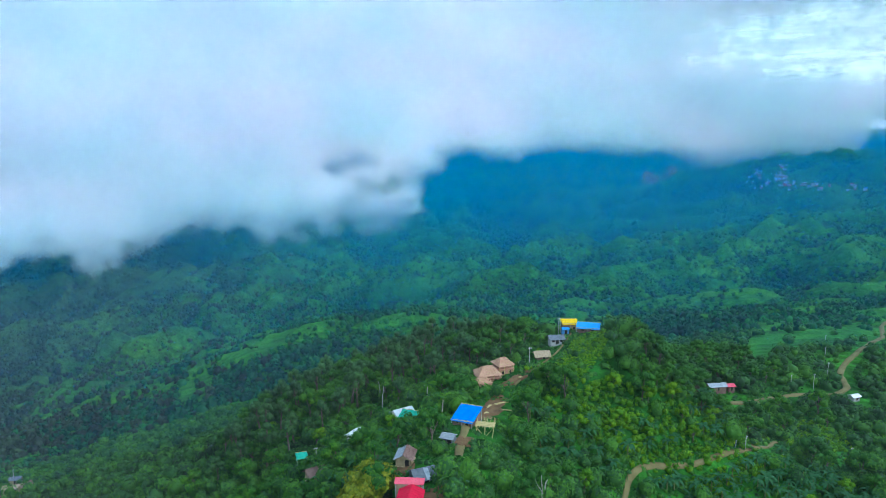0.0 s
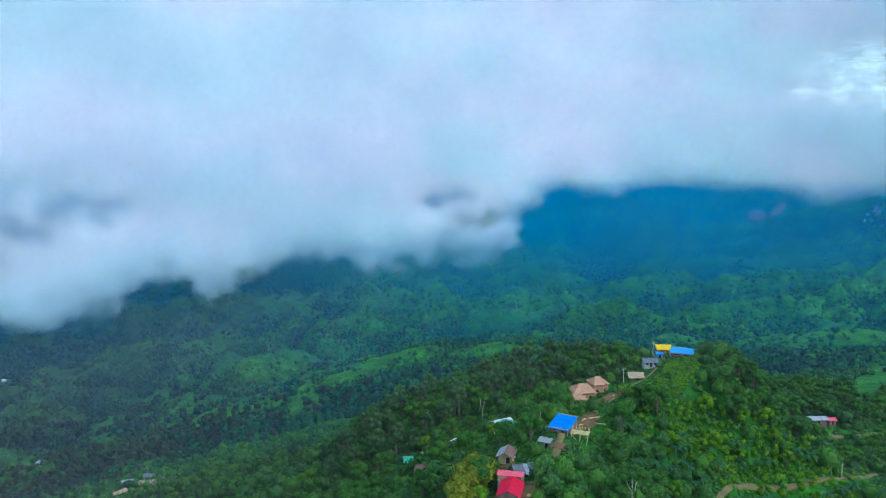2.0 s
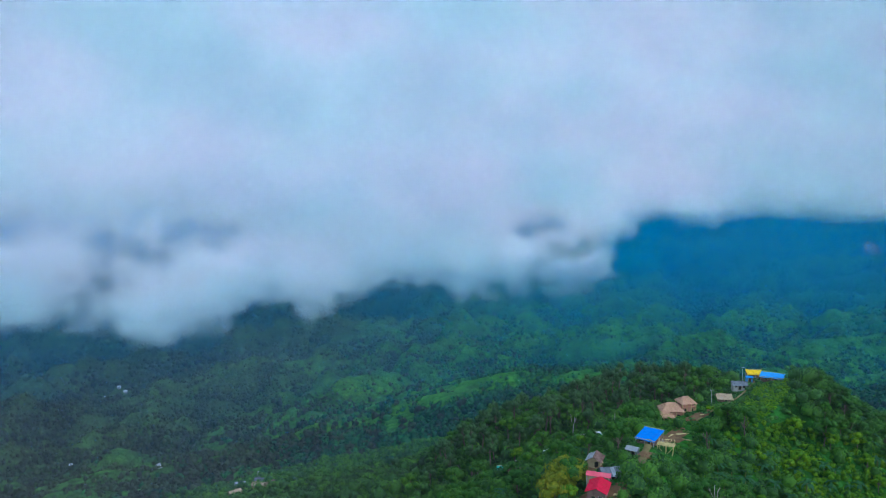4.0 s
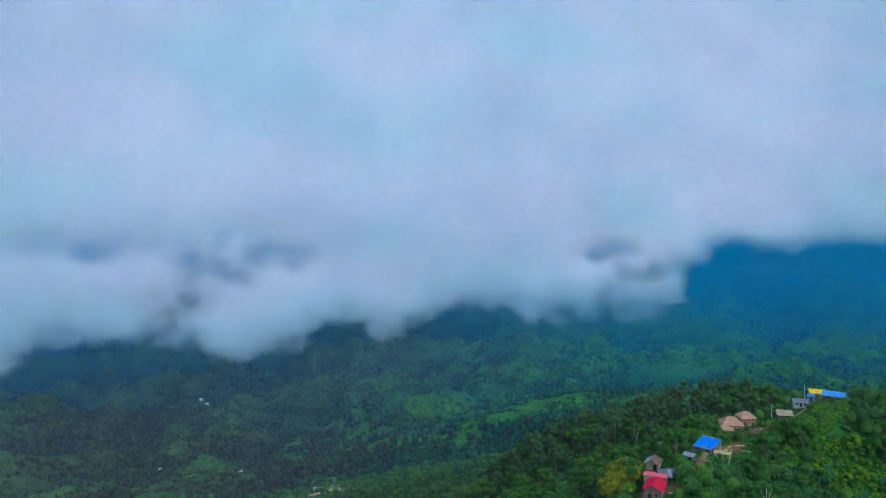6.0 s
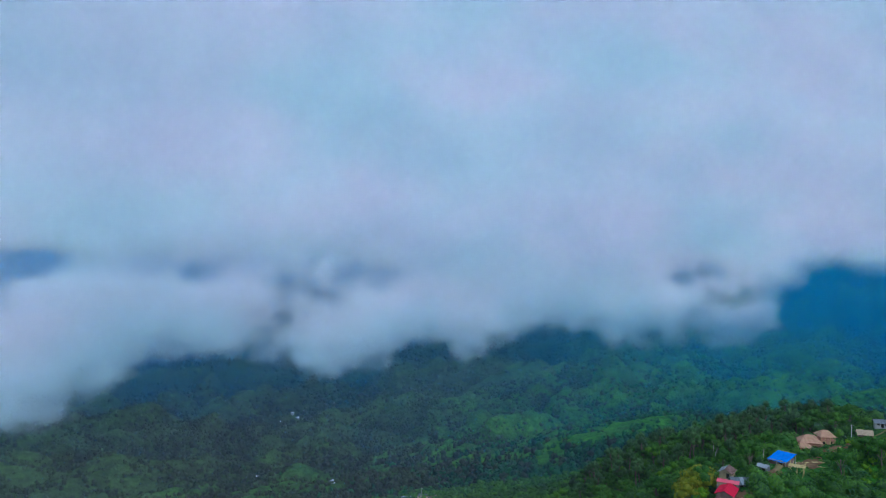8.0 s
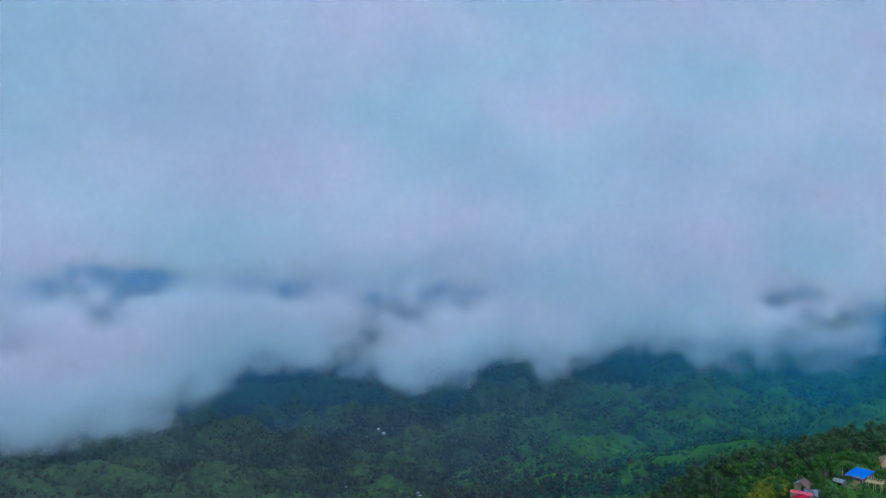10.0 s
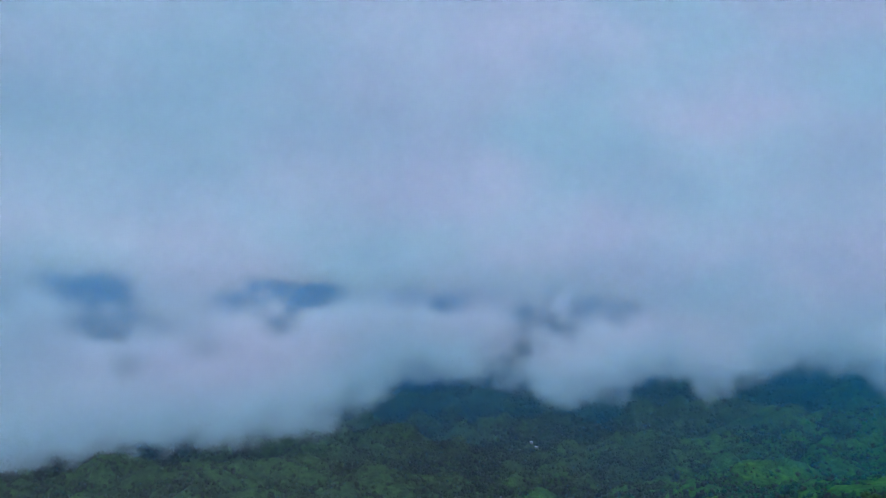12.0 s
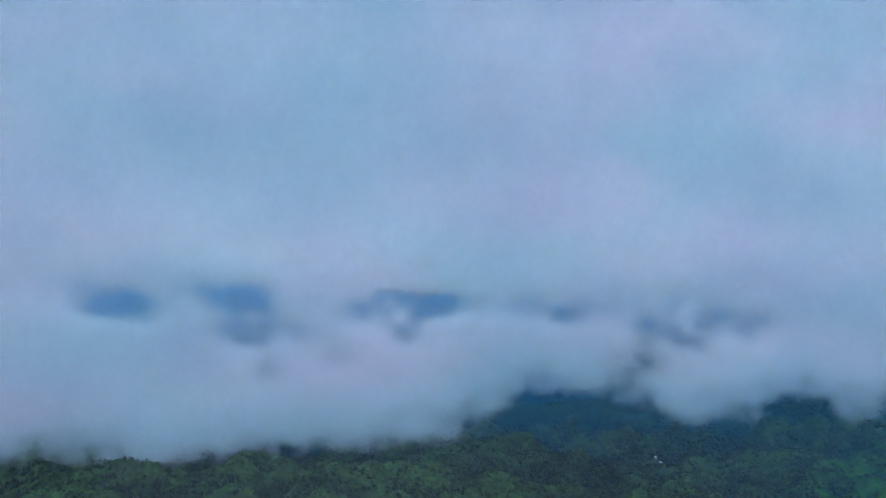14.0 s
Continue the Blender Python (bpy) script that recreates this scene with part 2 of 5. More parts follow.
M = {
    # near sheets: a violet veil added to lift the darks of the land
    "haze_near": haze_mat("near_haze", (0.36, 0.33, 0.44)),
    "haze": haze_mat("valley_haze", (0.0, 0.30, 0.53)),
    # brighter copy of the far haze, offsetting the cloud's shade on it
    "haze_deep": haze_mat("far_haze_brightened", (0.14, 0.54, 0.98)),
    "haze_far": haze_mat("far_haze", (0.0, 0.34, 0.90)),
    "ground": ground_mat(),
    "leaf": foliage_mat("leaf_green", (0.016, 0.066, 0.018), (0.042, 0.17, 0.022), (0.12, 0.31, 0.018)),
    "leaf_dark": foliage_mat("leaf_dark_green", (0.028, 0.070, 0.036), (0.056, 0.150, 0.052), (0.115, 0.27, 0.065)),
    "leaf_bright": foliage_mat("leaf_yellow_green", (0.04, 0.14, 0.010), (0.105, 0.285, 0.010), (0.25, 0.42, 0.010)),
    "leaf_orange": foliage_mat("leaf_golden", (0.08, 0.15, 0.01), (0.19, 0.25, 0.012), (0.4, 0.36, 0.02)),
    "banana": foliage_mat("banana_leaf", (0.02, 0.09, 0.035), (0.04, 0.16, 0.05), (0.11, 0.28, 0.09)),
    "wood_stuff": foliage_mat("woodland_leaf", (0.024, 0.060, 0.030), (0.045, 0.148, 0.038), (0.105, 0.285, 0.028), 1.25),
    # leaf green with the dimness of the west put into its colour
    "leaf_dimmed": foliage_mat("west_leaf_dimmed", (0.024, 0.036, 0.027), (0.042, 0.068, 0.038), (0.068, 0.125, 0.046)),
    # blue-green: part of the distance haze is put into this leaf colour
    "leaf_valley": foliage_mat("valley_leaf_hazed", (0.010, 0.042, 0.030), (0.020, 0.112, 0.046), (0.040, 0.24, 0.052), 1.25),
    "bark": plain_mat("bark", (0.10, 0.08, 0.06), (0.2, 0.17, 0.13), 1.5),
    "bark_pale": plain_mat("bark_pale", (0.34, 0.32, 0.27), (0.5, 0.47, 0.4), 1.5),
    "red_soil": plain_mat("red_soil", (0.30, 0.13, 0.10), (0.45, 0.22, 0.17), 0.03, 0.95),
    "dirt": plain_mat("dirt", (0.11, 0.058, 0.028), (0.22, 0.125, 0.058), 0.5, 0.95, bump=0.5, dist=0.15),
    "road": plain_mat("packed_earth", (0.12, 0.098, 0.035), (0.21, 0.17, 0.07), 0.3, 0.95, bump=0.5, dist=0.12),
    "red": plain_mat("red_roof_paint", (0.5, 0.006, 0.032), (0.66, 0.014, 0.055), 0.9, 0.7, spec=0.1),
    "pink": plain_mat("faded_red_roof_paint", (0.65, 0.06, 0.10), (0.78, 0.12, 0.17), 0.9, 0.55),
    "blue": plain_mat("blue_tarpaulin", (0.0, 0.13, 0.55), (0.0, 0.22, 0.75), 0.7, 0.8, bump=0.6, dist=0.12, spec=0.1),
    "blue_pale": plain_mat("pale_blue_sheet", (0.01, 0.24, 0.66), (0.04, 0.36, 0.80), 0.7, 0.8, bump=0.6, dist=0.1, spec=0.1),
    "yellow": plain_mat("yellow_tarpaulin", (0.72, 0.42, 0.0), (0.85, 0.56, 0.01), 0.9, 0.8, spec=0.1, bump=0.6, dist=0.1),
    "green": plain_mat("green_tarpaulin", (0.01, 0.36, 0.22), (0.02, 0.5, 0.32), 0.9, 0.5, bump=0.6, dist=0.1),
    "white": plain_mat("white_sheet", (0.62, 0.64, 0.66), (0.82, 0.83, 0.84), 0.8, 0.5),
    "zinc": plain_mat("weathered_zinc", (0.22, 0.25, 0.28), (0.46, 0.49, 0.52), 0.8, 0.5, 0.25),
    "zinc_dark": plain_mat("dark_zinc", (0.08, 0.095, 0.11), (0.2, 0.22, 0.25), 0.9, 0.55, 0.2),
    "rust": plain_mat("rusted_sheet", (0.14, 0.075, 0.06), (0.28, 0.17, 0.14), 0.9, 0.8),
    "thatch": plain_mat("thatch", (0.3, 0.21, 0.13), (0.5, 0.38, 0.25), 1.8, 0.95, bump=0.8, dist=0.08),
    "brick": plain_mat("raw_clay_brick", (0.40, 0.18, 0.12), (0.58, 0.31, 0.22), 1.4, 0.9, bump=0.6, dist=0.05),
    "lumber": plain_mat("fresh_lumber", (0.46, 0.34, 0.14), (0.66, 0.52, 0.24), 1.5, 0.8),
    "plank": plain_mat("bamboo_matting", (0.3, 0.23, 0.13), (0.48, 0.38, 0.22), 1.2, 0.85),
    "wall": plain_mat("limewash", (0.5, 0.46, 0.38), (0.7, 0.66, 0.56), 0.9, 0.85),
    "concrete": plain_mat("grey_concrete", (0.3, 0.3, 0.29), (0.46, 0.45, 0.43), 0.8, 0.9),
    "dark": plain_mat("dark_opening", (0.012, 0.012, 0.012), (0.03, 0.028, 0.025), 1.0, 0.6),
    "pole": plain_mat("pole_wood", (0.3, 0.3, 0.28), (0.5, 0.49, 0.46), 1.5, 0.85),
    "bluepaint": plain_mat("blue_wall_paint", (0.05, 0.22, 0.5), (0.1, 0.32, 0.62), 0.9, 0.6),
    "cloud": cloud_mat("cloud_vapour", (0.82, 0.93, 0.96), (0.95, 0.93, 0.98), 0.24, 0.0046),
    "streak": streak_mat("high_cloud_vapour", (0.97, 0.96, 0.92)),
}



# ---- helpers for building ----
def link_mesh(name, verts, faces, material, smooth_faces=False):
    me = bpy.data.meshes.new(name)
    me.from_pydata([tuple(v) for v in verts], [], [tuple(f) for f in faces])
    me.materials.append(material)
    if smooth_faces:
        me.polygons.foreach_set("use_smooth", [True] * len(me.polygons))
    me.update()
    return me


def from_arrays(name, verts, tris, material, attribute=None, smooth_faces=False):
    """A mesh from numpy arrays; attribute: one value a vertex, (name, values)."""
    me = bpy.data.meshes.new(name)
    k = tris.shape[1]
    me.vertices.add(len(verts))
    me.vertices.foreach_set("co", np.asarray(verts, np.float32).ravel())
    me.loops.add(tris.size)
    me.loops.foreach_set("vertex_index", np.asarray(tris, np.int32).ravel())
    me.polygons.add(len(tris))
    me.polygons.foreach_set("loop_start", np.arange(0, tris.size, k, dtype=np.int32))
    me.polygons.foreach_set("loop_total", np.full(len(tris), k, np.int32))
    if smooth_faces:
        me.polygons.foreach_set("use_smooth", np.ones(len(tris), bool))
    me.materials.append(material)
    me.update(calc_edges=True)
    if attribute:
        at = me.attributes.new(attribute[0], "FLOAT", "POINT")
        at.data.foreach_set("value", np.asarray(attribute[1], np.float32))
    return me


def part(name, bm, material, parent, label=""):
    me = bpy.data.meshes.new(name)
    bm.to_mesh(me)
    bm.free()
    me.materials.append(material)
    ob = new(name, me)
    ob.parent = parent
    return tagged(ob, label)


def part_mesh(name, me, parent, label=""):
    ob = new(name, me)
    ob.parent = parent
    return tagged(ob, label)


def box(bm, x, y, z, sx, sy, sz, rot=None):
    """A block centred at x, y with its foot at z."""
    m = Matrix.Translation((x, y, z + sz / 2)) @ (rot.to_4x4() if rot else Matrix()) @ Matrix.Diagonal((sx, sy, sz, 1))
    return bmesh.ops.create_cube(bm, size=1, matrix=m)["verts"]


def beam(bm, a, b, w=0.1, h=None):
    """A squared bar from a to b."""
    a, b = Vector(a), Vector(b)
    d = b - a
    m = Matrix.Translation((a + b) / 2) @ d.to_track_quat("Z", "Y").to_matrix().to_4x4() @ Matrix.Diagonal((w, h or w, d.length, 1))
    bmesh.ops.create_cube(bm, size=1, matrix=m)


# ---- land ----
# landforms: east, north, radius, rise
BROAD_HILLS = [
    (20, 170, 170, 41.7), (-200, 350, 260, 3.8), (200, 300, 260, 54.4), (-400, 900, 400, -41.3),
    (0, 700, 380, -31.6), (500, 800, 450, 13.8), (-1000, 500, 500, -92.3), (0, 1500, 600, -33.4),
    (900, 1600, 700, 68.8), (-1200, 1500, 800, -16.5), (0, -700, 700, 64.6), (-3000, 1500, 1100, -1.7),
    (500, 3600, 1000, -9.7), (2200, 2600, 1000, 23.6), (2500, -500, 1300, 33.9), (-2500, -1200, 1400, 3.9),
]
KNOLL_HILLS = [(5.6, 155, 7, 2.2), (47, 214, 6, 1.2), (66, 204, 12, 7.5), (95, 228, 16, -5.0), (53, 199, 9, 5.5), (46, 224, 9, 2.0), (66, 173, 11, -5.0), (90, 215, 22, -7.0), (985, 2020, 200, 38.0)]
RIDGE_HILLS = [
    (0, 0, 22, 21.7), (-20, 70, 22, 25.2), (60, 60, 22, 3.8), (30, 100, 22, -5.1),
    (-2, 105, 22, 6.6), (45, 110, 24, 1.8), (15, 120, 24, 17.5), (-45, 120, 26, 4.9),
    (-120, 60, 27, 1.7), (45, -130, 28, 18.7), (-30, 140, 29, 7.9), (120, 100, 31, -10.2),
    (55, 150, 32, -24.3), (-5, 160, 32, 20.6), (20, 178, 36, 3.2), (55, 193, 42, 35.9),
    (-10, 193, 42, -24.6), (-150, 150, 42, -10.1), (83, 178, 43, -11.4), (20, 215, 43, 9.3),
    (-52, 210, 48, 1.6), (80, 230, 49, -12.5),
]
SLOPE_HILLS = [
    (-35, 250, 54, 28.7), (55, 265, 54, 8.7), (200, 200, 57, -14.7), (123, 239, 57, -1.2),
    (-99, 264, 62, -11.3), (-300, 200, 72, 2.1), (300, 200, 72, 0.7), (-190, 284, 75, 17.5),
    (179, 353, 82, 4.3), (0, 420, 84, -17.6), (80, 420, 86, -4.9), (-211, 377, 94, -13.7),
    (-124, 456, 101, 8.9), (-500, 100, 102, 1.6), (0, -600, 120, -7.4), (-72, 576, 120, 44.3),
    (-322, 475, 122, 20.1), (-237, 539, 125, -0.5), (-600, -200, 126, -24.3), (500, 500, 141, 14.0),
    (283, 654, 146, 9.3), (700, -300, 152, 16.5),
]
VALLEY_HILLS = [
    (-404, 682, 167, 2.8), (260, 812, 176, -43.5), (112, 882, 183, 53.0), (-900, 300, 190, -15.0),
    (-569, 880, 217, -18.6), (-988, 461, 226, 19.5), (-854, 703, 228, 20.4), (11, 1142, 234, -19.3),
    (251, 1123, 235, -15.6), (-450, 1064, 238, 47.2), (900, 900, 255, -10.1), (-763, 1030, 264, -1.1),
    (602, 1178, 267, 15.8), (-293, 1298, 273, -49.4), (16, 1359, 277, 23.5), (-1016, 927, 282, -46.1),
    (-1400, 300, 286, -19.4), (-1300, 700, 295, -3.7), (607, 1553, 338, -86.1), (308, 1878, 385, -80.4),
    (710, 1862, 402, -0.9), (1500, 1500, 424, 3.4),
]
FAR_HILLS = [
    (-1500, 2000, 500, -19.0), (0, -2500, 500, 13.6), (-2200, 1200, 501, -18.5), (-2500, 400, 506, -13.5),
    (-800, 2500, 525, -17.3), (2500, 1000, 539, -5.5), (783, 2637, 552, -15.5), (0, 3000, 600, -24.0),
    (1400, 2700, 608, 16.9), (-3200, 0, 640, 4.8), (-2500, -2000, 640, 10.6), (2500, -2000, 640, 6.6),
    (600, 3300, 671, -17.9), (2000, 3000, 721, -9.2), (-4000, 500, 800, 22.7), (500, 4200, 800, 16.1),
    (-1500, 4000, 800, 16.7), (-3600, 2500, 800, 20.7), (2200, 4000, 800, -6.6),
]

HILLS = np.array(BROAD_HILLS + KNOLL_HILLS + RIDGE_HILLS + SLOPE_HILLS + VALLEY_HILLS + FAR_HILLS)
_rng = np.random.RandomState(7)
_PERM = _rng.permutation(512)
_GRAD = _rng.uniform(0, 2 * math.pi, 512)


def smooth(a, b, v):
    u = np.clip((v - a) / (b - a), 0.0, 1.0)
    return u * u * (3 - 2 * u)


def perlin(x, y):
    """Gradient noise, about -0.7 to 0.7."""
    xi, yi = np.floor(x).astype(int), np.floor(y).astype(int)
    fx, fy = x - xi, y - yi
    u, v = fx * fx * fx * (fx * (fx * 6 - 15) + 10), fy * fy * fy * (fy * (fy * 6 - 15) + 10)

    def corner(i, j):
        g = _GRAD[_PERM[(_PERM[(xi + i) & 511] + yi + j) & 511]]
        return np.cos(g) * (fx - i) + np.sin(g) * (fy - j)

    low = corner(0, 0) * (1 - u) + corner(1, 0) * u
    high = corner(0, 1) * (1 - u) + corner(1, 1) * u
    return low * (1 - v) + high * v


def crest(x, y):
    """Near 1 along the spurs of the hills, low in the gullies."""
    wx, wy = x + 40 * perlin(x / 190 + 3.1, y / 190), y + 40 * perlin(x / 190, y / 190 + 8.7)
    return 0.46 * (1 - np.abs(perlin(wx / 290, wy / 290)) * 2.6) + 0.22 * (1 - np.abs(perlin(wx / 60 + 1.5, wy / 60 + 4.5)) * 2.6) + 0.40 * (1 - np.abs(perlin(wx / 120 + 5.5, wy / 120 + 1.5)) * 2.6)


def ground_at(x, y):
    """Height of the land."""
    x, y = np.atleast_1d(np.asarray(x, float)), np.atleast_1d(np.asarray(y, float))
    z = np.full(x.shape, 110.0)
    for hx, hy, r, rise in HILLS:
        z += rise * np.exp(-((x - hx) ** 2 + (y - hy) ** 2) / (2 * r * r))
    d = np.hypot(x - 20, y - 150)
    far = smooth(260, 800, d)
    z += far * 84 * (crest(x, y) - 0.5)
    z += smooth(1500, 3000, d) * 60 * (0.65 - np.abs(perlin(x / 700 + 0.7, y / 700 + 2.2)) * 2.2)
    z += 0.7 * perlin(x / 13, y / 13) + 0.25 * perlin(x / 4.3, y / 4.3)
    rim = smooth(3900, 4800, np.hypot(x, y))
    return z * (1 - rim) + rim * (262 + 22 * perlin(x / 420, y / 420) + 14 * perlin(x / 1300, y / 1300))


def ground_z(x, y):
    return float(ground_at(x, y)[0])


# open grass slopes: east, north, half length, half width, turn
MEADOWS = [(195, 355, 70, 26, 35), (255, 330, 40, 16, 20), (-150, 548, 64, 28, 95), (-181, 482, 62, 13, 108), (-104, 412, 44, 9, 20), (-222, 512, 34, 16, 95), (-482, 1129, 90, 24, 60), (-4, 905, 62, 34, 60),
           (120, 560, 50, 18, 40), (42, 199, 14, 6.5, 54), (-250, 565, 60, 20, 90), (-30, 178, 12, 8, 40), (300, 760, 70, 22, 50), (-560, 880, 110, 24, 60), (-420, 760, 90, 26, 60), (118, 196, 16, 8, 20), (70, 470, 34, 12, 60), (-330, 620, 70, 18, 80)]


def openness(x, y):
    """1 where grass is free of trees."""
    o = np.zeros(x.shape)
    for mx, my, a, b, turn in MEADOWS:
        c, s = math.cos(radians(turn)), math.sin(radians(turn))
        u, v = (x - mx) * c + (y - my) * s, -(x - mx) * s + (y - my) * c
        q = (u / a) ** 2 + (v / b) ** 2 + 0.9 * perlin(x / 17, y / 17)
        o = np.maximum(o, smooth(1.25, 0.8, q))
    d = np.hypot(x, y)
    patch = crest(x, y) + 0.3 * perlin(x / 75 + 2.3, y / 75 + 9.1) + 0.2 * perlin(x / 31, y / 31)
    return np.maximum(o, smooth(300, 520, d) * smooth(0.6, 0.92, patch) * 0.85)


def build_ground():
    cx, cy = 20.0, -60.0
    radii = [0.0, 12.0]
    while radii[-1] < 4960:
        radii.append(radii[-1] + max(2.6, 0.0115 * radii[-1]))
    az = np.concatenate([np.arange(-45, 103, 0.38), np.arange(103, 315, 4.0)])
    r, a = np.meshgrid(np.array(radii), np.radians(az), indexing="ij")
    x, y = cx - r * np.sin(a), cy + r * np.cos(a)
    z = ground_at(x.ravel(), y.ravel()).reshape(x.shape)
    nr, na = x.shape
    i, j = np.meshgrid(np.arange(nr - 1), np.arange(na), indexing="ij")
    k = (j + 1) % na
    quads = np.stack([i * na + j, i * na + k, (i + 1) * na + k, (i + 1) * na + j], -1).reshape(-1, 4)
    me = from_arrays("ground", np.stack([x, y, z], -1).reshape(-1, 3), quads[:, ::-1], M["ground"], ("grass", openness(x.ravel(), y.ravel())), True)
    return tagged(new("ground", me), "green hill country with grassy slopes, valleys and far ridges", "ground", kind="structure")


build_ground()

ROADS = {
    "road": (0.62, [(34, 138), (41, 150), (45, 158), (47.5, 165), (53, 171), (63, 175.5), (74, 179), (84, 183), (95, 190), (104, 203)]),
    "road.001": (1.2, [(92, 236), (105, 242), (117, 245), (138, 254), (152, 255), (161, 262), (166, 277), (175, 290), (200, 318), (232, 352), (259, 396), (300, 440)]),
    "footpath": (0.3, [(20, 186), (26, 194.5), (30, 198), (34, 202), (37.5, 207.5), (41, 214.5), (42, 220), (40, 227)]),
    "footpath.001": (0.9, [(3.2, 136), (3.8, 142.7), (5, 150), (5.6, 154)]),
}


def way_points(pts, step=1.2):
    out = []
    for p, q in zip(pts, pts[1:]):
        n = max(2, int(math.dist(p, q) / step))
        out += [(p[0] + (q[0] - p[0]) * i / n, p[1] + (q[1] - p[1]) * i / n) for i in range(n)]
    out = np.array(out + [pts[-1]])
    for _ in range(6):
        out[1:-1] = (out[:-2] + 2 * out[1:-1] + out[2:]) / 4
    return out


WAYS = {k: (w, way_points(p)) for k, (w, p) in ROADS.items()}


def build_way(name, half, pts):
    d = np.gradient(pts, axis=0)
    side = np.stack([-d[:, 1], d[:, 0]], 1) / np.hypot(d[:, 0], d[:, 1])[:, None]
    wob = 1 + 0.35 * perlin(pts[:, 0] / 5, pts[:, 1] / 5)
    rows = []
    mid = ground_at(pts[:, 0], pts[:, 1])
    for f, lift in ((-1.25, -0.9), (-1.0, 0.16), (-0.4, 0.3), (0.4, 0.3), (1.0, 0.16), (1.25, -0.9)):
        q = pts + side * (f * half * wob)[:, None]
        g = ground_at(q[:, 0], q[:, 1])
        rows.append(np.column_stack([q, 0.7 * np.maximum(g, mid) + 0.3 * g + lift]))
    v = np.stack(rows, 1)
    n, k = v.shape[:2]
    i, j = np.meshgrid(np.arange(n - 1), np.arange(k - 1), indexing="ij")
    quads = np.stack([i * k + j, i * k + j + 1, (i + 1) * k + j + 1, (i + 1) * k + j], -1).reshape(-1, 4)
    me = from_arrays(name, v.reshape(-1, 3), quads[:, ::-1], M["road"], smooth_faces=True)
    tagged(new(name, me), "pale bare earth track winding along the green hillside", "road", kind="structure")


for _k, (_w, _p) in WAYS.items():
    build_way(_k, _w, _p)


# bare earth yards: east, north, half length, half width, turn
YARDS = [(13.0, 174, 8.0, 3.6, 58), (10.0, 164, 4.2, 2.6, 50), (4.5, 143.5, 3.4, 2.2, 80), (-4.5, 119.5, 5.5, 4.5, 20), (-8.6, 133, 3.4, 2.6, 10), (21, 190, 5, 2.6, 50), (88, 187, 3.6, 2.0, 30), (-203, 290, 9, 5, 60)]


# bare reddish soil on the far hill
SCARS = [(684, 2301, 34, 26, 10), (740, 2280, 26, 20, 30)]


def build_yard(x, y, a, b, turn, lift=0.32, label="patch of trodden brown earth on the ridge"):
    verts, faces = [], []
    rings = 7
    for r in range(rings + 1):
        for s in range(28):
            th = 2 * math.pi * s / 28
            f = r / rings * (1 + 0.26 * math.sin(2 * th + x) + 0.16 * math.sin(5 * th + y) + 0.12 * math.sin(11 * th + x * y))
            px, py = a * f * math.cos(th), b * f * math.sin(th)
            c, sn = math.cos(radians(turn)), math.sin(radians(turn))
            gx, gy = x + px * c - py * sn, y + px * sn + py * c
            verts.append((gx, gy, ground_z(gx, gy) + (lift if r < rings else -2 * lift)))
    for r in range(rings):
        for s in range(28):
            t = (s + 1) % 28
            faces.append((r * 28 + s, (r + 1) * 28 + s, (r + 1) * 28 + t, r * 28 + t))
    me = link_mesh("bare_ground", verts, faces, M["dirt" if lift < 1 else "red_soil"], True)
    tagged(new("bare_ground", me), label, "ground", kind="structure")


for _y in YARDS:
    build_yard(*_y)
for _y in SCARS:
    build_yard(*_y, lift=9.0, label="bare reddish soil on a far hillside")



# ---- cloud bank ----
# lower rim of the cloud: direction in degrees left of north, height in degrees over the level
RIM = [(-60, 1.5), (-45, 1.0), (-36, 0.4), (-30.4, -0.4), (-29.6, -2.0), (-26.9, -2.3), (-25.1, -2.1), (-23.2, -2.7), (-19.4, -3.4), (-17.8, -2.9), (-16.5, -2.3), (-9.2, -2.1), (-6.1, -2.2),
       (-5.4, -2.7), (-4.7, -2.3), (-1.2, -2.5), (0.2, -2.9), (1.4, -3.8), (2.6, -5.6), (3.6, -7.2), (4.8, -8.0), (8.1, -7.2), (10.4, -7.9), (12.8, -7.6), (14.4, -8.4), (16.4, -7.1), (18.7, -7.1), (21, -7.6),
       (23.6, -9.0), (25.5, -10.0), (27.5, -9.3), (29.3, -8.0), (30.8, -8.2), (32.4, -9.2), (35.5, -10.5), (38.4, -11.2), (41, -10.4), (45.6, -9.8), (50.6, -9.6), (53.8, -10.4), (56.6, -11.7),
       (58.8, -12.8), (60.8, -13.3), (64, -12.8), (67.4, -13.6), (75.3, -13.3), (79.7, -13.7), (84.9, -13.1), (105, -13.0)]
RIM_AZ, RIM_EL = (np.array(v, float) for v in zip(*RIM))
# tongues of cloud that hang lower: direction, height, half width, half height, weight
TONGUES = [(3.0, -6.7, 2.0, 0.8, 1.3), (0.9, -6.8, 1.5, 0.4, 1.1), (2.6, -5.7, 1.2, 0.4, 0.5), (-5.4, -2.6, 0.5, 0.4, 0.8), (14.4, -8.4, 0.6, 0.9, 0.5)]
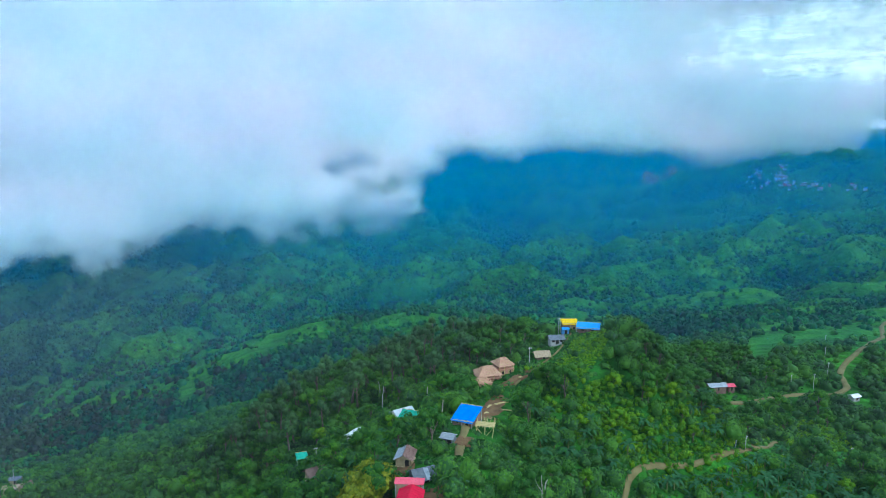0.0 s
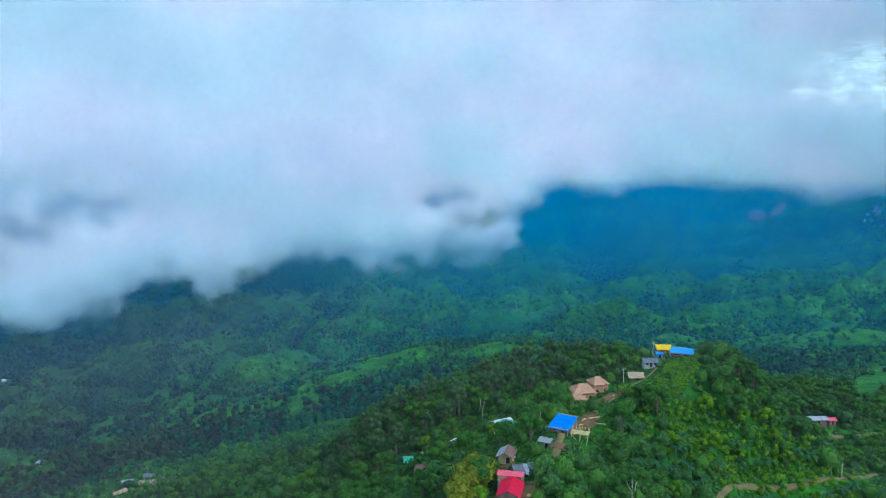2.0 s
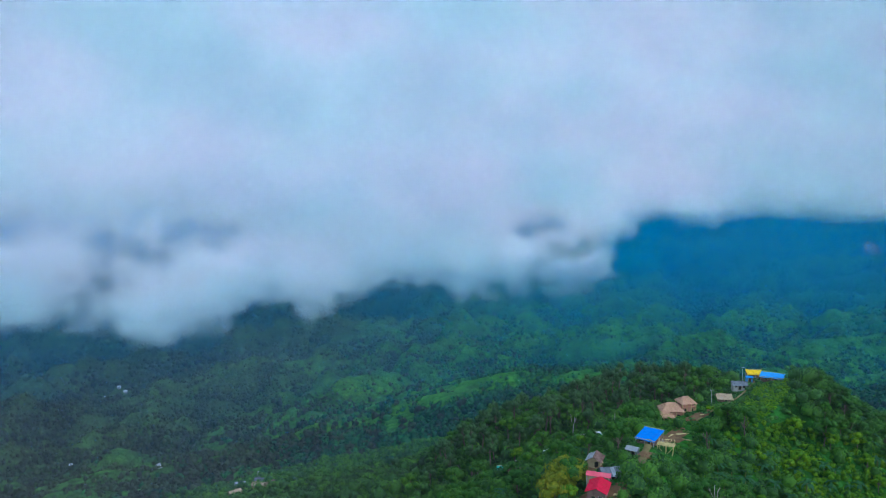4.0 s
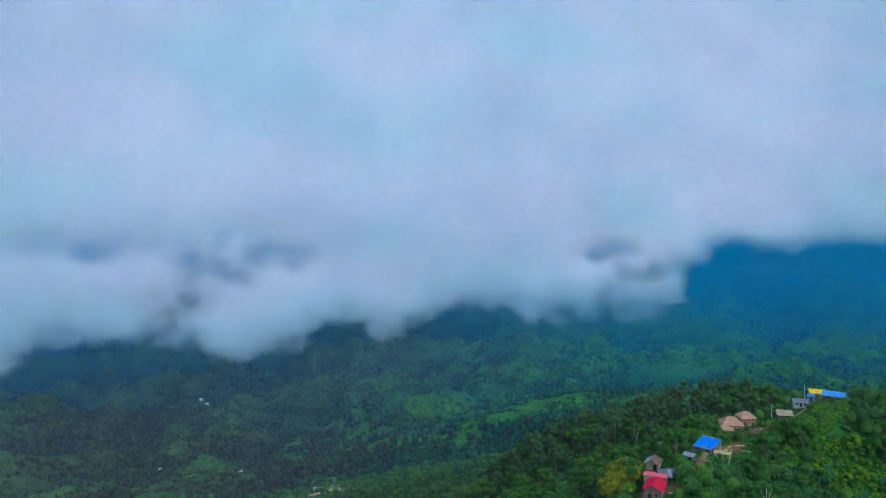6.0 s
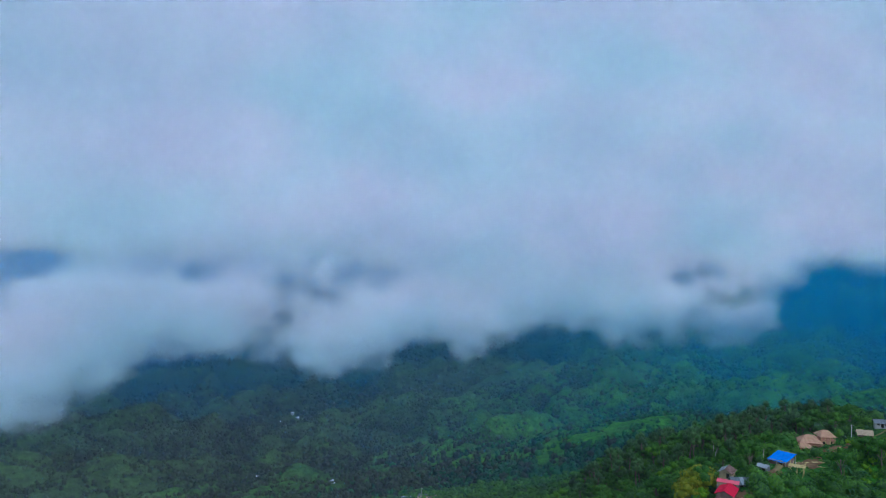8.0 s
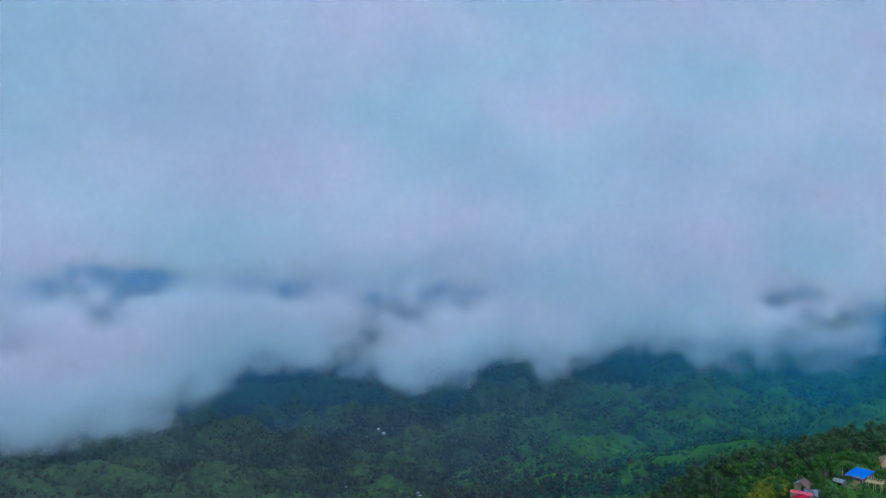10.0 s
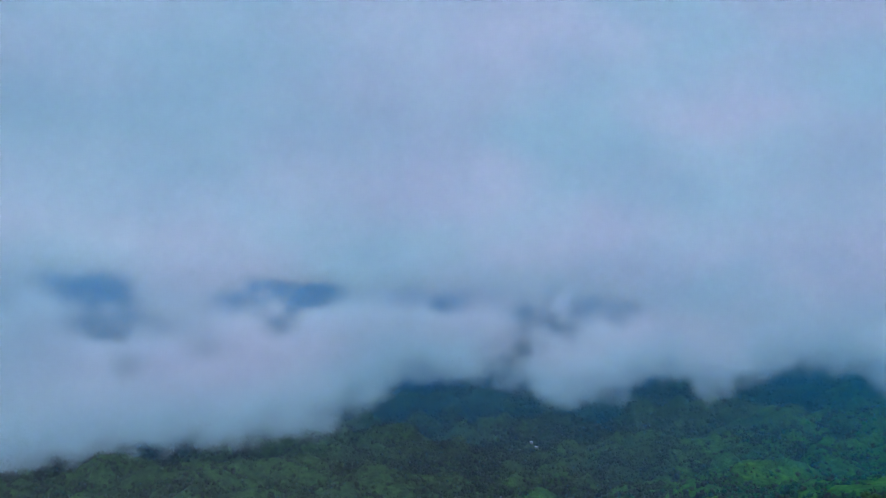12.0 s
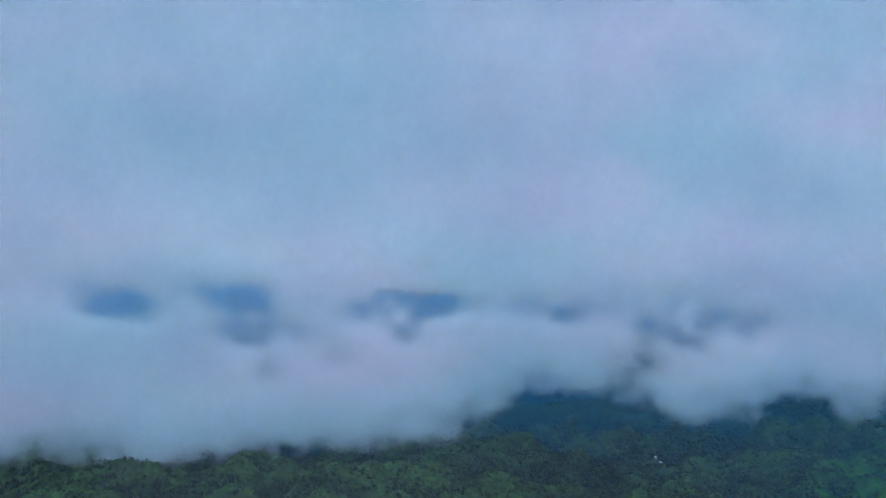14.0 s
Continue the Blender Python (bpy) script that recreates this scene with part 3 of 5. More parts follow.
# openings in the cloud: direction, height, half width, half height, depth
GAPS = [(7.5, -3.2, 1.7, 0.6, 1.2), (4.0, -4.5, 2.8, 0.6, 0.75), (5.6, -5.4, 1.8, 0.5, 0.5), (38.9, -4.0, 3.6, 1.7, 1.05), (33.5, -3.8, 1.3, 0.7, 0.9), (42.4, -8.0, 2.4, 1.3, 0.85), (75.9, 2.6, 4.2, 1.3, 0.32),
        (75.2, -1.9, 2.0, 1.0, 0.95), (79.4, -1.1, 1.8, 0.8, 0.8), (74.0, -4.6, 3.2, 0.7, 0.95), (84.2, -2.6, 1.6, 0.8, 0.9), (89.1, -0.4, 3.2, 0.8, 0.6), (86.5, -1.8, 2.4, 0.7, 0.6),
        (63.8, -1.8, 1.2, 0.7, 0.85), (60.6, -2.1, 1.8, 0.6, 1.05), (57.4, -2.4, 2.4, 0.6, 0.95), (62.1, -4.2, 1.8, 1.2, 0.85), (48.8, -2.6, 2.8, 0.9, 1.0), (66.4, -2.6, 2.0, 0.8, 0.8),
        (73.8, -7.7, 1.0, 0.7, 0.7), (68.4, -6.5, 1.1, 0.7, 0.6), (-26.0, 5.6, 6.5, 0.9, 1.1), (-31.0, 4.2, 6.5, 0.9, 1.2), (-33.0, 7.2, 6.0, 0.8, 0.9), (-33.0, -0.2, 3.0, 0.5, 0.9)]
CLOUD_EYE = (15.0, -65.0, 300.0)


def cloud_distance(a):
    return 2320 - 990 * smooth(-24, 17, a) - 510 * smooth(8, 66, a)


def shell(a, e, r):
    """Corners and quads of a sheet given by direction, height and distance."""
    ar, er = np.radians(a), np.radians(e)
    p = np.stack([CLOUD_EYE[0] - r * np.sin(ar), CLOUD_EYE[1] + r * np.cos(ar), CLOUD_EYE[2] + r * np.tan(er)], -1).reshape(-1, 3)
    na, ne = a.shape
    i, j = np.meshgrid(np.arange(na - 1), np.arange(ne - 1), indexing="ij")
    return p, np.stack([i * ne + j, (i + 1) * ne + j, (i + 1) * ne + j + 1, i * ne + j + 1], -1).reshape(-1, 4)


def build_cloud_sheet(k, grow):
    az = np.arange(-42, 104.1, 0.6)
    el = np.concatenate([np.arange(-17, 3.9, 0.38), np.arange(4.4, 40, 2.2)])
    a, e = np.meshgrid(az, el, indexing="ij")
    r = cloud_distance(a) * grow * (1 + 0.012 * perlin(a / 9 + 11 * k, e / 7 + 3 * k))
    west = np.interp(a, [-3, 2], [0.0, 1.0])
    wa_, we_ = a + (0.3 + 0.9 * west) * perlin(a / 2.4 + 0.2 * k, e / 1.6 + 4), e + (0.1 + 0.5 * west) * perlin(a / 2.0 + 9, e / 1.3 + 0.2 * k)
    up = we_ - np.interp(wa_, RIM_AZ, RIM_EL) + (0.25 + 0.45 * west) * perlin(a / 1.1 + 0.3 * k, e / 3.0) + 0.3 * k
    soft = np.interp(a, [-36, -30, -2, 1, 6, 24, 45, 56, 66, 90], [1.8, 0.8, 0.6, 1.3, 1.5, 1.8, 1.9, 2.6, 2.1, 1.8])
    cover = np.minimum(0.42 + up / soft, 2.9)
    for ga, ge, wa, we, more in TONGUES:
        cover = cover + more * np.exp(-(((wa_ - ga) / wa) ** 2 + ((we_ - ge) / we) ** 2))
    thin = np.zeros(a.shape)
    for ga, ge, wa, we, deep in GAPS:
        thin = thin + deep * np.exp(-0.52 * (((0.6 * a + 0.4 * wa_ - ga) / wa) ** 2 + ((0.6 * e + 0.4 * we_ - ge) / (1.25 * we)) ** 2))
    p, quads = shell(a, e, r)
    keep = cover.ravel()[quads].max(1) > -1.2
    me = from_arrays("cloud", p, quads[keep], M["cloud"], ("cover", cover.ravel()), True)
    at = me.attributes.new("thin", "FLOAT", "POINT")
    at.data.foreach_set("value", np.minimum(thin, 1.3).ravel().astype(np.float32))
    return new("cloud_layer", me)


_bank = tagged(new("cloud_bank"), "pale blue-grey cloud bank lying over the far hills", "cloud", kind="stuff")
for _k in range(12):
    build_cloud_sheet(0.06 * _k, 1.06 + 0.0032 * _k).parent = _bank


def build_high_cloud():
    a, e = np.meshgrid(np.arange(-50, 12.1, 1.0), np.arange(-1, 22.1, 0.5), indexing="ij")
    p, quads = shell(a, e, np.full(a.shape, 4300.0))
    me = from_arrays("high_cloud", p, quads, M["streak"], ("cover", (smooth(-1, 1.5, e) * smooth(22, 14, e)).ravel()), True)
    tagged(new("high_cloud", me), "thin cream-white streaks of high cloud over the horizon", "cloud", kind="stuff")


build_high_cloud()


# ---- haze between the ridges ----
def build_haze(k, r, most, left, right, material):
    az = np.arange(left, right + 0.1, 2.0)
    el = np.arange(-34, 2.1, 1.2)
    a, e = np.meshgrid(az, el, indexing="ij")
    rr = r * (1 + 0.05 * perlin(a / 14 + 7 * k, e / 6))
    rim = np.interp(a, RIM_AZ, RIM_EL)
    # cover differs by direction; the added near veil thickens westward
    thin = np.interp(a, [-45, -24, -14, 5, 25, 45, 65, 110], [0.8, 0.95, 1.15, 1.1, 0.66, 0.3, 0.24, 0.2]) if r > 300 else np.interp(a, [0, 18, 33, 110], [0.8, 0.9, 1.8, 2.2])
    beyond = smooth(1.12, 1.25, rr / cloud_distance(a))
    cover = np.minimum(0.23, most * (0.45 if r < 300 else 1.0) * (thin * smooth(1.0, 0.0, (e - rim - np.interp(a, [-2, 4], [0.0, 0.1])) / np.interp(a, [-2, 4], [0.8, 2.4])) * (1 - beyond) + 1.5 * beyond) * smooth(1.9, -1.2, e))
    p, quads = shell(a, e, rr)
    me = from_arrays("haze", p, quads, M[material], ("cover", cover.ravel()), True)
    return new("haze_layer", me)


_haze = tagged(new("valley_haze"), "thin blue haze hanging in the valley before the far hills", "haze", kind="stuff")
_last = 70.0
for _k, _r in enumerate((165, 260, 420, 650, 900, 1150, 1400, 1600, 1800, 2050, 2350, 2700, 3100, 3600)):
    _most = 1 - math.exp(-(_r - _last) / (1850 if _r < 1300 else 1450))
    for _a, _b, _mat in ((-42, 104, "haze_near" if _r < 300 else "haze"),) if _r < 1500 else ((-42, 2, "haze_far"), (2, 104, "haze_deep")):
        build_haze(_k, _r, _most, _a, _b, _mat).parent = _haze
    _last = _r



# ---- vegetation ----
# places kept free of trees: east, north, radius
SITES = [(-6.2, 117.4, 4.4), (-7.9, 135.4, 3.6), (-4.0, 127.2, 4), (5.6, 154, 5.5), (43.6, 231.5, 6), (-9.4, 180, 4.5), (-6.5, 122.5, 5.0), (-3.6, 130, 4), (-8, 138, 4), (1.8, 144.5, 3.2), (5.8, 157, 6.2), (-10.8, 184, 7.2), (10.5, 152.5, 4), (14, 193, 5), (19.5, 197, 4.5), (29.6, 201.5, 4),
         (35.5, 209.6, 3.6), (39.8, 218, 3), (-19.8, 213, 3.5), (-0.6, 167, 2.2), (41, 230, 7.0), (47, 215, 5.5), (102, 249, 8), (157, 252, 5), (13, 167, 5.5), (11, 150.5, 4.5), (-42.7, 194, 4), (-31, 155, 4), (-25, 186, 4), (-17, 128, 3), (-197, 293, 7), (-221, 313, 6), (-203, 280, 6),
         (-435, 481, 9), (-488, 476, 9), (-366, 427, 9), (-517, 485, 9), (-214, 319, 7), (-765, 834, 18), (-920, 421, 12)]


def free_of_ways(x, y, extra=0.0, south=5.5):
    ok = np.ones(x.shape, bool)
    for half, pts in WAYS.values():
        near = np.full(x.shape, 1e9)
        for p in pts[::2]:
            near = np.minimum(near, np.minimum(np.hypot(x - p[0], y - p[1]), np.hypot(x - p[0], y - p[1] + 2.2)))
        ok &= near > half + 1.6 + extra
    for sx, sy, r in SITES:
        r = r + extra
        dy = y - sy
        ok &= ~((np.abs(x - sx) < r * np.where(dy > -r, 0.9, 0.62)) & (dy < r) & (dy > -r - south))
    for sx, sy, a, b, _ in YARDS:
        ok &= np.hypot(x - sx, y - sy) > 0.75 * max(a, b) + extra
    return ok


def ico(sub):
    bm = bmesh.new()
    bmesh.ops.create_icosphere(bm, subdivisions=sub, radius=1)
    v = np.array([q.co[:] for q in bm.verts])
    f = np.array([[q.index for q in p.verts] for p in bm.faces])
    bm.free()
    return v, f


ICO = {1: ico(1)}


def lump(rng, sub, cards, leaf, flat=0.8, core_size=0.8):
    """A leafy clump of radius 1: an uneven core under loose leaves that stand off it."""
    v, f = ICO[sub]
    ph = rng.uniform(0, 6.28, (4, 3))
    k = sum(np.sin(v @ np.diag(rng.uniform(2, 5, 3)) + p).prod(1) for p in ph)
    core = v * (core_size + 0.20 * k[:, None]) * (1, 1, flat)
    d = rng.normal(size=(cards, 3))
    d /= np.linalg.norm(d, axis=1)[:, None]
    d[:, 2] = np.where(d[:, 2] < -0.45, -d[:, 2], d[:, 2])
    kk = sum(np.sin(d @ np.diag(rng.uniform(2, 5, 3)) + p).prod(1) for p in ph)
    c = d * (0.92 + 0.14 * kk[:, None] + rng.uniform(-0.08, 0.16, (cards, 1))) * (1, 1, flat)
    a = np.cross(d, rng.normal(size=(cards, 3)))
    a /= np.linalg.norm(a, axis=1)[:, None]
    b = np.cross(d, a) + 0.55 * d * rng.uniform(-1, 1, (cards, 1)) - np.array([0, 0, 0.25])
    s = leaf * rng.uniform(0.6, 1.35, (cards, 1))
    q = np.stack([c - a * s * 0.55, c + b * s, c + a * s * 0.55 + d * s * 0.25, c - b * s], 1)
    base = len(core)
    i = base + 4 * np.arange(cards)
    tris = np.concatenate([f, np.stack([i, i + 1, i + 2], 1), np.stack([i, i + 2, i + 3], 1)])
    return np.concatenate([core, q.reshape(-1, 3)]), tris


def crown(rng, cards=0, leaf=0.5):
    """A small uneven tree crown of radius 1, with a few loose leaves, for woods seen from afar."""
    th = np.arange(6) * math.pi / 3
    ring = np.stack([np.cos(th), np.sin(th), np.zeros(6)], 1)
    low = ring * rng.uniform(0.7, 1.1, (6, 1)) + (0, 0, -0.5)
    mid = ring @ np.array([[0.87, 0.5, 0], [-0.5, 0.87, 0], [0, 0, 1]]) * rng.uniform(0.65, 1.0, (6, 1)) + np.stack([np.zeros(6), np.zeros(6), rng.uniform(0.1, 0.55, 6)], 1)
    v = np.concatenate([low, mid, [(rng.uniform(-0.2, 0.2), rng.uniform(-0.2, 0.2), rng.uniform(0.75, 1.05))]])
    i = np.arange(6)
    j = (i + 1) % 6
    f = np.concatenate([np.stack([i, j, 6 + i], 1), np.stack([j, 6 + j, 6 + i], 1), np.stack([6 + i, 6 + j, np.full(6, 12)], 1)])
    if cards:
        d = rng.normal(size=(cards, 3))
        d[:, 2] = np.abs(d[:, 2])
        d /= np.linalg.norm(d, axis=1)[:, None]
        c = d * rng.uniform(0.75, 1.1, (cards, 1))
        q = c[:, None] + leaf * rng.normal(size=(cards, 3, 3)) * 0.7
        f = np.concatenate([f, 13 + np.arange(3 * cards).reshape(-1, 3)])
        v = np.concatenate([v, q.reshape(-1, 3)])
    return v, f


def gather(name, shapes, x, y, z, size, height, tint, rng, material, label, category):
    """Many clumps joined into one object."""
    vs, fs, ts, base = [], [], [], 0
    pick = rng.randint(0, len(shapes), len(x))
    turn = rng.uniform(0, 2 * math.pi, len(x))
    for k, (v, f) in enumerate(shapes):
        m = np.where(pick == k)[0]
        if not len(m):
            continue
        c, s = np.cos(turn[m])[:, None], np.sin(turn[m])[:, None]
        px = (v[:, 0] * c - v[:, 1] * s) * size[m, None] + x[m, None]
        py = (v[:, 0] * s + v[:, 1] * c) * size[m, None] + y[m, None]
        pz = v[:, 2] * height[m, None] + z[m, None]
        vs.append(np.stack([px, py, pz], -1).reshape(-1, 3))
        fs.append((f[None] + (base + np.arange(len(m)) * len(v))[:, None, None]).reshape(-1, 3))
        ts.append(np.repeat(tint[m], len(v)))
        base += len(m) * len(v)
    me = from_arrays(name, np.concatenate(vs), np.concatenate(fs), material, ("tint", np.concatenate(ts)))
    return tagged(new(name, me), label, category, kind="stuff")


def in_sector(rng, near, far, step, left=100, right=-42):
    """Jittered points over the part of the land ahead."""
    g = np.arange(-far, far, step)
    x, y = np.meshgrid(g, g)
    x, y = (x + rng.uniform(-0.48, 0.48, x.shape) * step).ravel(), (y + rng.uniform(-0.48, 0.48, y.shape) * step).ravel()
    d, az = np.hypot(x - 15, y + 40), np.degrees(np.arctan2(-(x - 15), y + 40))
    k = (d >= near) & (d < far) & (az < left) & (az > right)
    return x[k], y[k]


def scrub_at(x, y):
    """The bright scrub on the sunny flank of the knoll."""
    q = ((x - 60) / 27) ** 2 + ((y - 181 - 0.12 * (x - 60)) / 12) ** 2 + 1.5 * perlin(x / 13, y / 13)
    q2 = ((x - 122) / 8) ** 2 + ((y - 217) / 17) ** 2 + 0.5 * perlin(x / 9, y / 9)
    q3 = ((x - 86) / 9) ** 2 + ((y - 203) / 9) ** 2 + 0.5 * perlin(x / 9 + 3, y / 9)
    return np.maximum(smooth(1.3, 0.6, q), np.maximum(smooth(1.3, 0.6, q2), smooth(1.3, 0.6, q3)))


def grove_at(x, y):
    """The banana grove below the track."""
    q = ((x - 84) / 30) ** 2 + ((y - 164) / 16) ** 2 + 0.4 * perlin(x / 9, y / 9)
    return smooth(1.2, 0.7, q)


def woodland():
    rng = np.random.RandomState(21)
    # slopes under and beside the ridge
    for near, far, step, left, sub, cards, leaf in ((112, 255, 4.2, 40, 1, 180, 0.14), (255, 470, 4.7, 50, 1, 60, 0.2)):
        x, y = in_sector(rng, near, far, step, left)
        keep = (rng.uniform(size=len(x)) > openness(x, y) * 0.94) & free_of_ways(x, y, 0.6)
        keep &= perlin(x / 22, y / 22) + 0.3 * rng.uniform(-1, 1, len(x)) > -0.8
        keep &= rng.uniform(size=len(x)) > 0.93 * np.maximum(scrub_at(x, y), grove_at(x, y))
        x, y = x[keep], y[keep]
        size = rng.uniform(1.3, 3.2, len(x)) * (1 + 0.45 * perlin(x / 27 + 4, y / 27))
        warm = 0.8 * np.exp(-(((x - 62) / 30) ** 2 + ((y - 172) / 26) ** 2))
        # for x < 8 a lighter leaf tint offsets the west slope's shade
        gather("woodland", [lump(rng, sub, cards, leaf) for _ in range(8)], x, y, ground_at(x, y) + size * rng.uniform(0.3, 1.1, len(x)), size, size * rng.uniform(0.85, 1.4, len(x)),
               np.clip(0.40 + 0.16 * (x < 8) + warm + 0.75 * perlin(x / 19, y / 19) + rng.normal(0, 0.26, len(x)), 0, 1), rng, M["wood_stuff"], "dense mixed green woodland covering the hill slopes", "woodland")
    # low growth between the trees
    x, y = in_sector(rng, 112, 300, 2.9, 40)
    keep = free_of_ways(x, y, -1.0, 2.0) & (rng.uniform(size=len(x)) > 0.1 + 0.5 * openness(x, y))
    x, y = x[keep], y[keep]
    size = rng.uniform(0.55, 1.5, len(x))
    warm = 0.8 * np.exp(-(((x - 62) / 30) ** 2 + ((y - 172) / 26) ** 2))
    gather("undergrowth", [lump(rng, 1, 15, 0.5, 0.7) for _ in range(5)], x, y, ground_at(x, y) + 0.25 * size, size, size,
           np.clip(0.6 + warm + 0.5 * perlin(x / 21, y / 21) + rng.normal(0, 0.25, len(x)), 0, 1), rng, M["wood_stuff"], "low leafy shrubs and tall grass between the trees", "undergrowth")
    x, y = in_sector(rng, 150, 290, 1.55, 10)
    keep = free_of_ways(x, y, -1.2, 1.0) & (rng.uniform(size=len(x)) < np.maximum(scrub_at(x, y), 0.04 * (x > 20)))
    x, y = x[keep], y[keep]
    size = rng.uniform(0.5, 1.35, len(x))
    gather("bright_scrub", [lump(rng, 1, 44, 0.27, 0.8, 0.7) for _ in range(6)], x, y, ground_at(x, y) + 0.35 * size, size, size * rng.uniform(0.8, 1.5, len(x)),
           np.clip(0.42 + 0.8 * perlin(x / 8, y / 8) + rng.normal(0, 0.25, len(x)), 0, 1), rng, M["leaf_bright"], "thick yellow-green scrub on the flank of the knoll", "undergrowth")
    # bright grass beside the hill path
    x, y = in_sector(rng, 200, 290, 0.62, 10)
    u, v = (x - 42) * 0.616 + (y - 200) * 0.788, -(x - 42) * 0.788 + (y - 200) * 0.616
    keep = ((u / 14) ** 2 + (v / 6.0) ** 2 < 1) & free_of_ways(x, y, -1.5, 0.0)
    x, y = x[keep], y[keep]
    size = rng.uniform(0.32, 0.6, len(x))
    gather("tall_grass", [crown(rng, 10, 0.6) for _ in range(5)], x, y, ground_at(x, y) + 0.1 * size, size, size * 0.6, np.clip(rng.normal(0.4, 0.2, len(x)), 0, 1), rng, M["leaf_bright"], "bright yellow-green grass beside the hill path", "grass")
    # rough grass and weeds where no trees stand
    x, y = in_sector(rng, 112, 320, 1.25, 22)
    keep = free_of_ways(x, y, -1.1, 0.0) & (rng.uniform(size=len(x)) < np.where(free_of_ways(x, y, 0.4), 0.25, 0.95))
    x, y = x[keep], y[keep]
    size = rng.uniform(0.35, 0.85, len(x))
    gather("rough_grass", [crown(rng, 8, 0.6) for _ in range(8)], x, y, ground_at(x, y) + 0.1 * size, size, size * rng.uniform(0.6, 1.2, len(x)),
           np.clip(0.55 + 0.5 * perlin(x / 12, y / 12) + rng.normal(0, 0.22, len(x)), 0, 1), rng, M["wood_stuff"], "rough grass and weeds between the houses and trees", "grass")
    # the valley: green woods on the east side, dimness painted into the leaves westward
    x, y = in_sector(rng, 470, 1150, 5.3)
    wood = smooth(0.75, 0.3, crest(x, y) + 0.45 * perlin(x / 52 + 8, y / 52))
    keep = (rng.uniform(size=len(x)) > openness(x, y) * np.where(x < -300, 0.68, 0.85)) & (rng.uniform(size=len(x)) < 0.78 + 0.4 * wood) & free_of_ways(x, y, 2, 2)
    x, y, wood = x[keep], y[keep], wood[keep]
    size = rng.uniform(1.2, 3.2, len(x)) * (0.85 + 0.5 * wood) * (1 + 0.5 * perlin(x / 45 + 4, y / 45))
    # darker leaf tint in the gullies: relief shading put into the colour
    tint = np.clip(0.55 - 0.6 * wood + 0.5 * perlin(x / 50, y / 50) + rng.normal(0, 0.2, len(x)), 0, 1)
    z = ground_at(x, y) + size * 0.45
    tall = size * rng.uniform(0.8, 1.4, len(x))
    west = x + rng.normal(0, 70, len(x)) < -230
    for side, mat, label in ((~west, "leaf_valley", "hazy green woods and hedges across the valley"), (west, "leaf_dimmed", "green woods across the valley, dimmed in colour to the west")):
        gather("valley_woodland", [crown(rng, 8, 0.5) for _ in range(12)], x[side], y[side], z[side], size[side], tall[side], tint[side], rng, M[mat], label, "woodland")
    # farther hills
    x, y = in_sector(rng, 1150, 2250, 9.0)
    wood = smooth(0.75, 0.3, crest(x, y) + 0.45 * perlin(x / 80 + 8, y / 80))
    keep = (rng.uniform(size=len(x)) > openness(x, y) * 0.9) & (rng.uniform(size=len(x)) < 0.6 + 0.5 * wood) & (np.hypot(x - 905, y - 1840) > 75)
    x, y, wood = x[keep], y[keep], wood[keep]
    size = rng.uniform(2.2, 4.8, len(x)) * (0.85 + 0.5 * wood)
    z, tall = ground_at(x, y) + size * 0.4, size * rng.uniform(0.8, 1.3, len(x))
    # the leaf tint carries the shading of gullies here too
    tint = np.clip(0.5 - 0.5 * wood + 0.5 * perlin(x / 110, y / 110) + rng.normal(0, 0.2, len(x)), 0, 1)
    # dimness of the western hills, again carried by the leaf colour
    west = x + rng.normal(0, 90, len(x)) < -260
    for side, mat, label in ((~west, "leaf_valley", "distant wooded hills in blue haze"), (west, "leaf_dimmed", "green woods under the cloud bank, dimmed in colour")):
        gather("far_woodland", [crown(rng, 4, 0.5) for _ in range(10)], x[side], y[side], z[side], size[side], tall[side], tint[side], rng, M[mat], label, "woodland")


woodland()


def tube(points, radii, sides=6):
    """Verts and faces of a tapered tube along points."""
    verts, faces = [], []
    for k, (p, r) in enumerate(zip(points, radii)):
        p = Vector(p)
        d = (Vector(points[min(k + 1, len(points) - 1)]) - Vector(points[max(k - 1, 0)])).normalized()
        q = d.to_track_quat("Z", "Y")
        verts += [tuple(p + q @ Vector((r * math.cos(2 * math.pi * s / sides), r * math.sin(2 * math.pi * s / sides), 0))) for s in range(sides)]
    for k in range(len(points) - 1):
        for s in range(sides):
            t = (s + 1) % sides
            faces.append((k * sides + s, k * sides + t, (k + 1) * sides + t, (k + 1) * sides + s))
    faces.append(tuple(range(len(verts) - sides, len(verts))))
    return verts, faces


def merge(pieces):
    verts, faces = [], []
    for v, f in pieces:
        b = len(verts)
        verts += v
        faces += [tuple(i + b for i in q) for q in f]
    return verts, faces


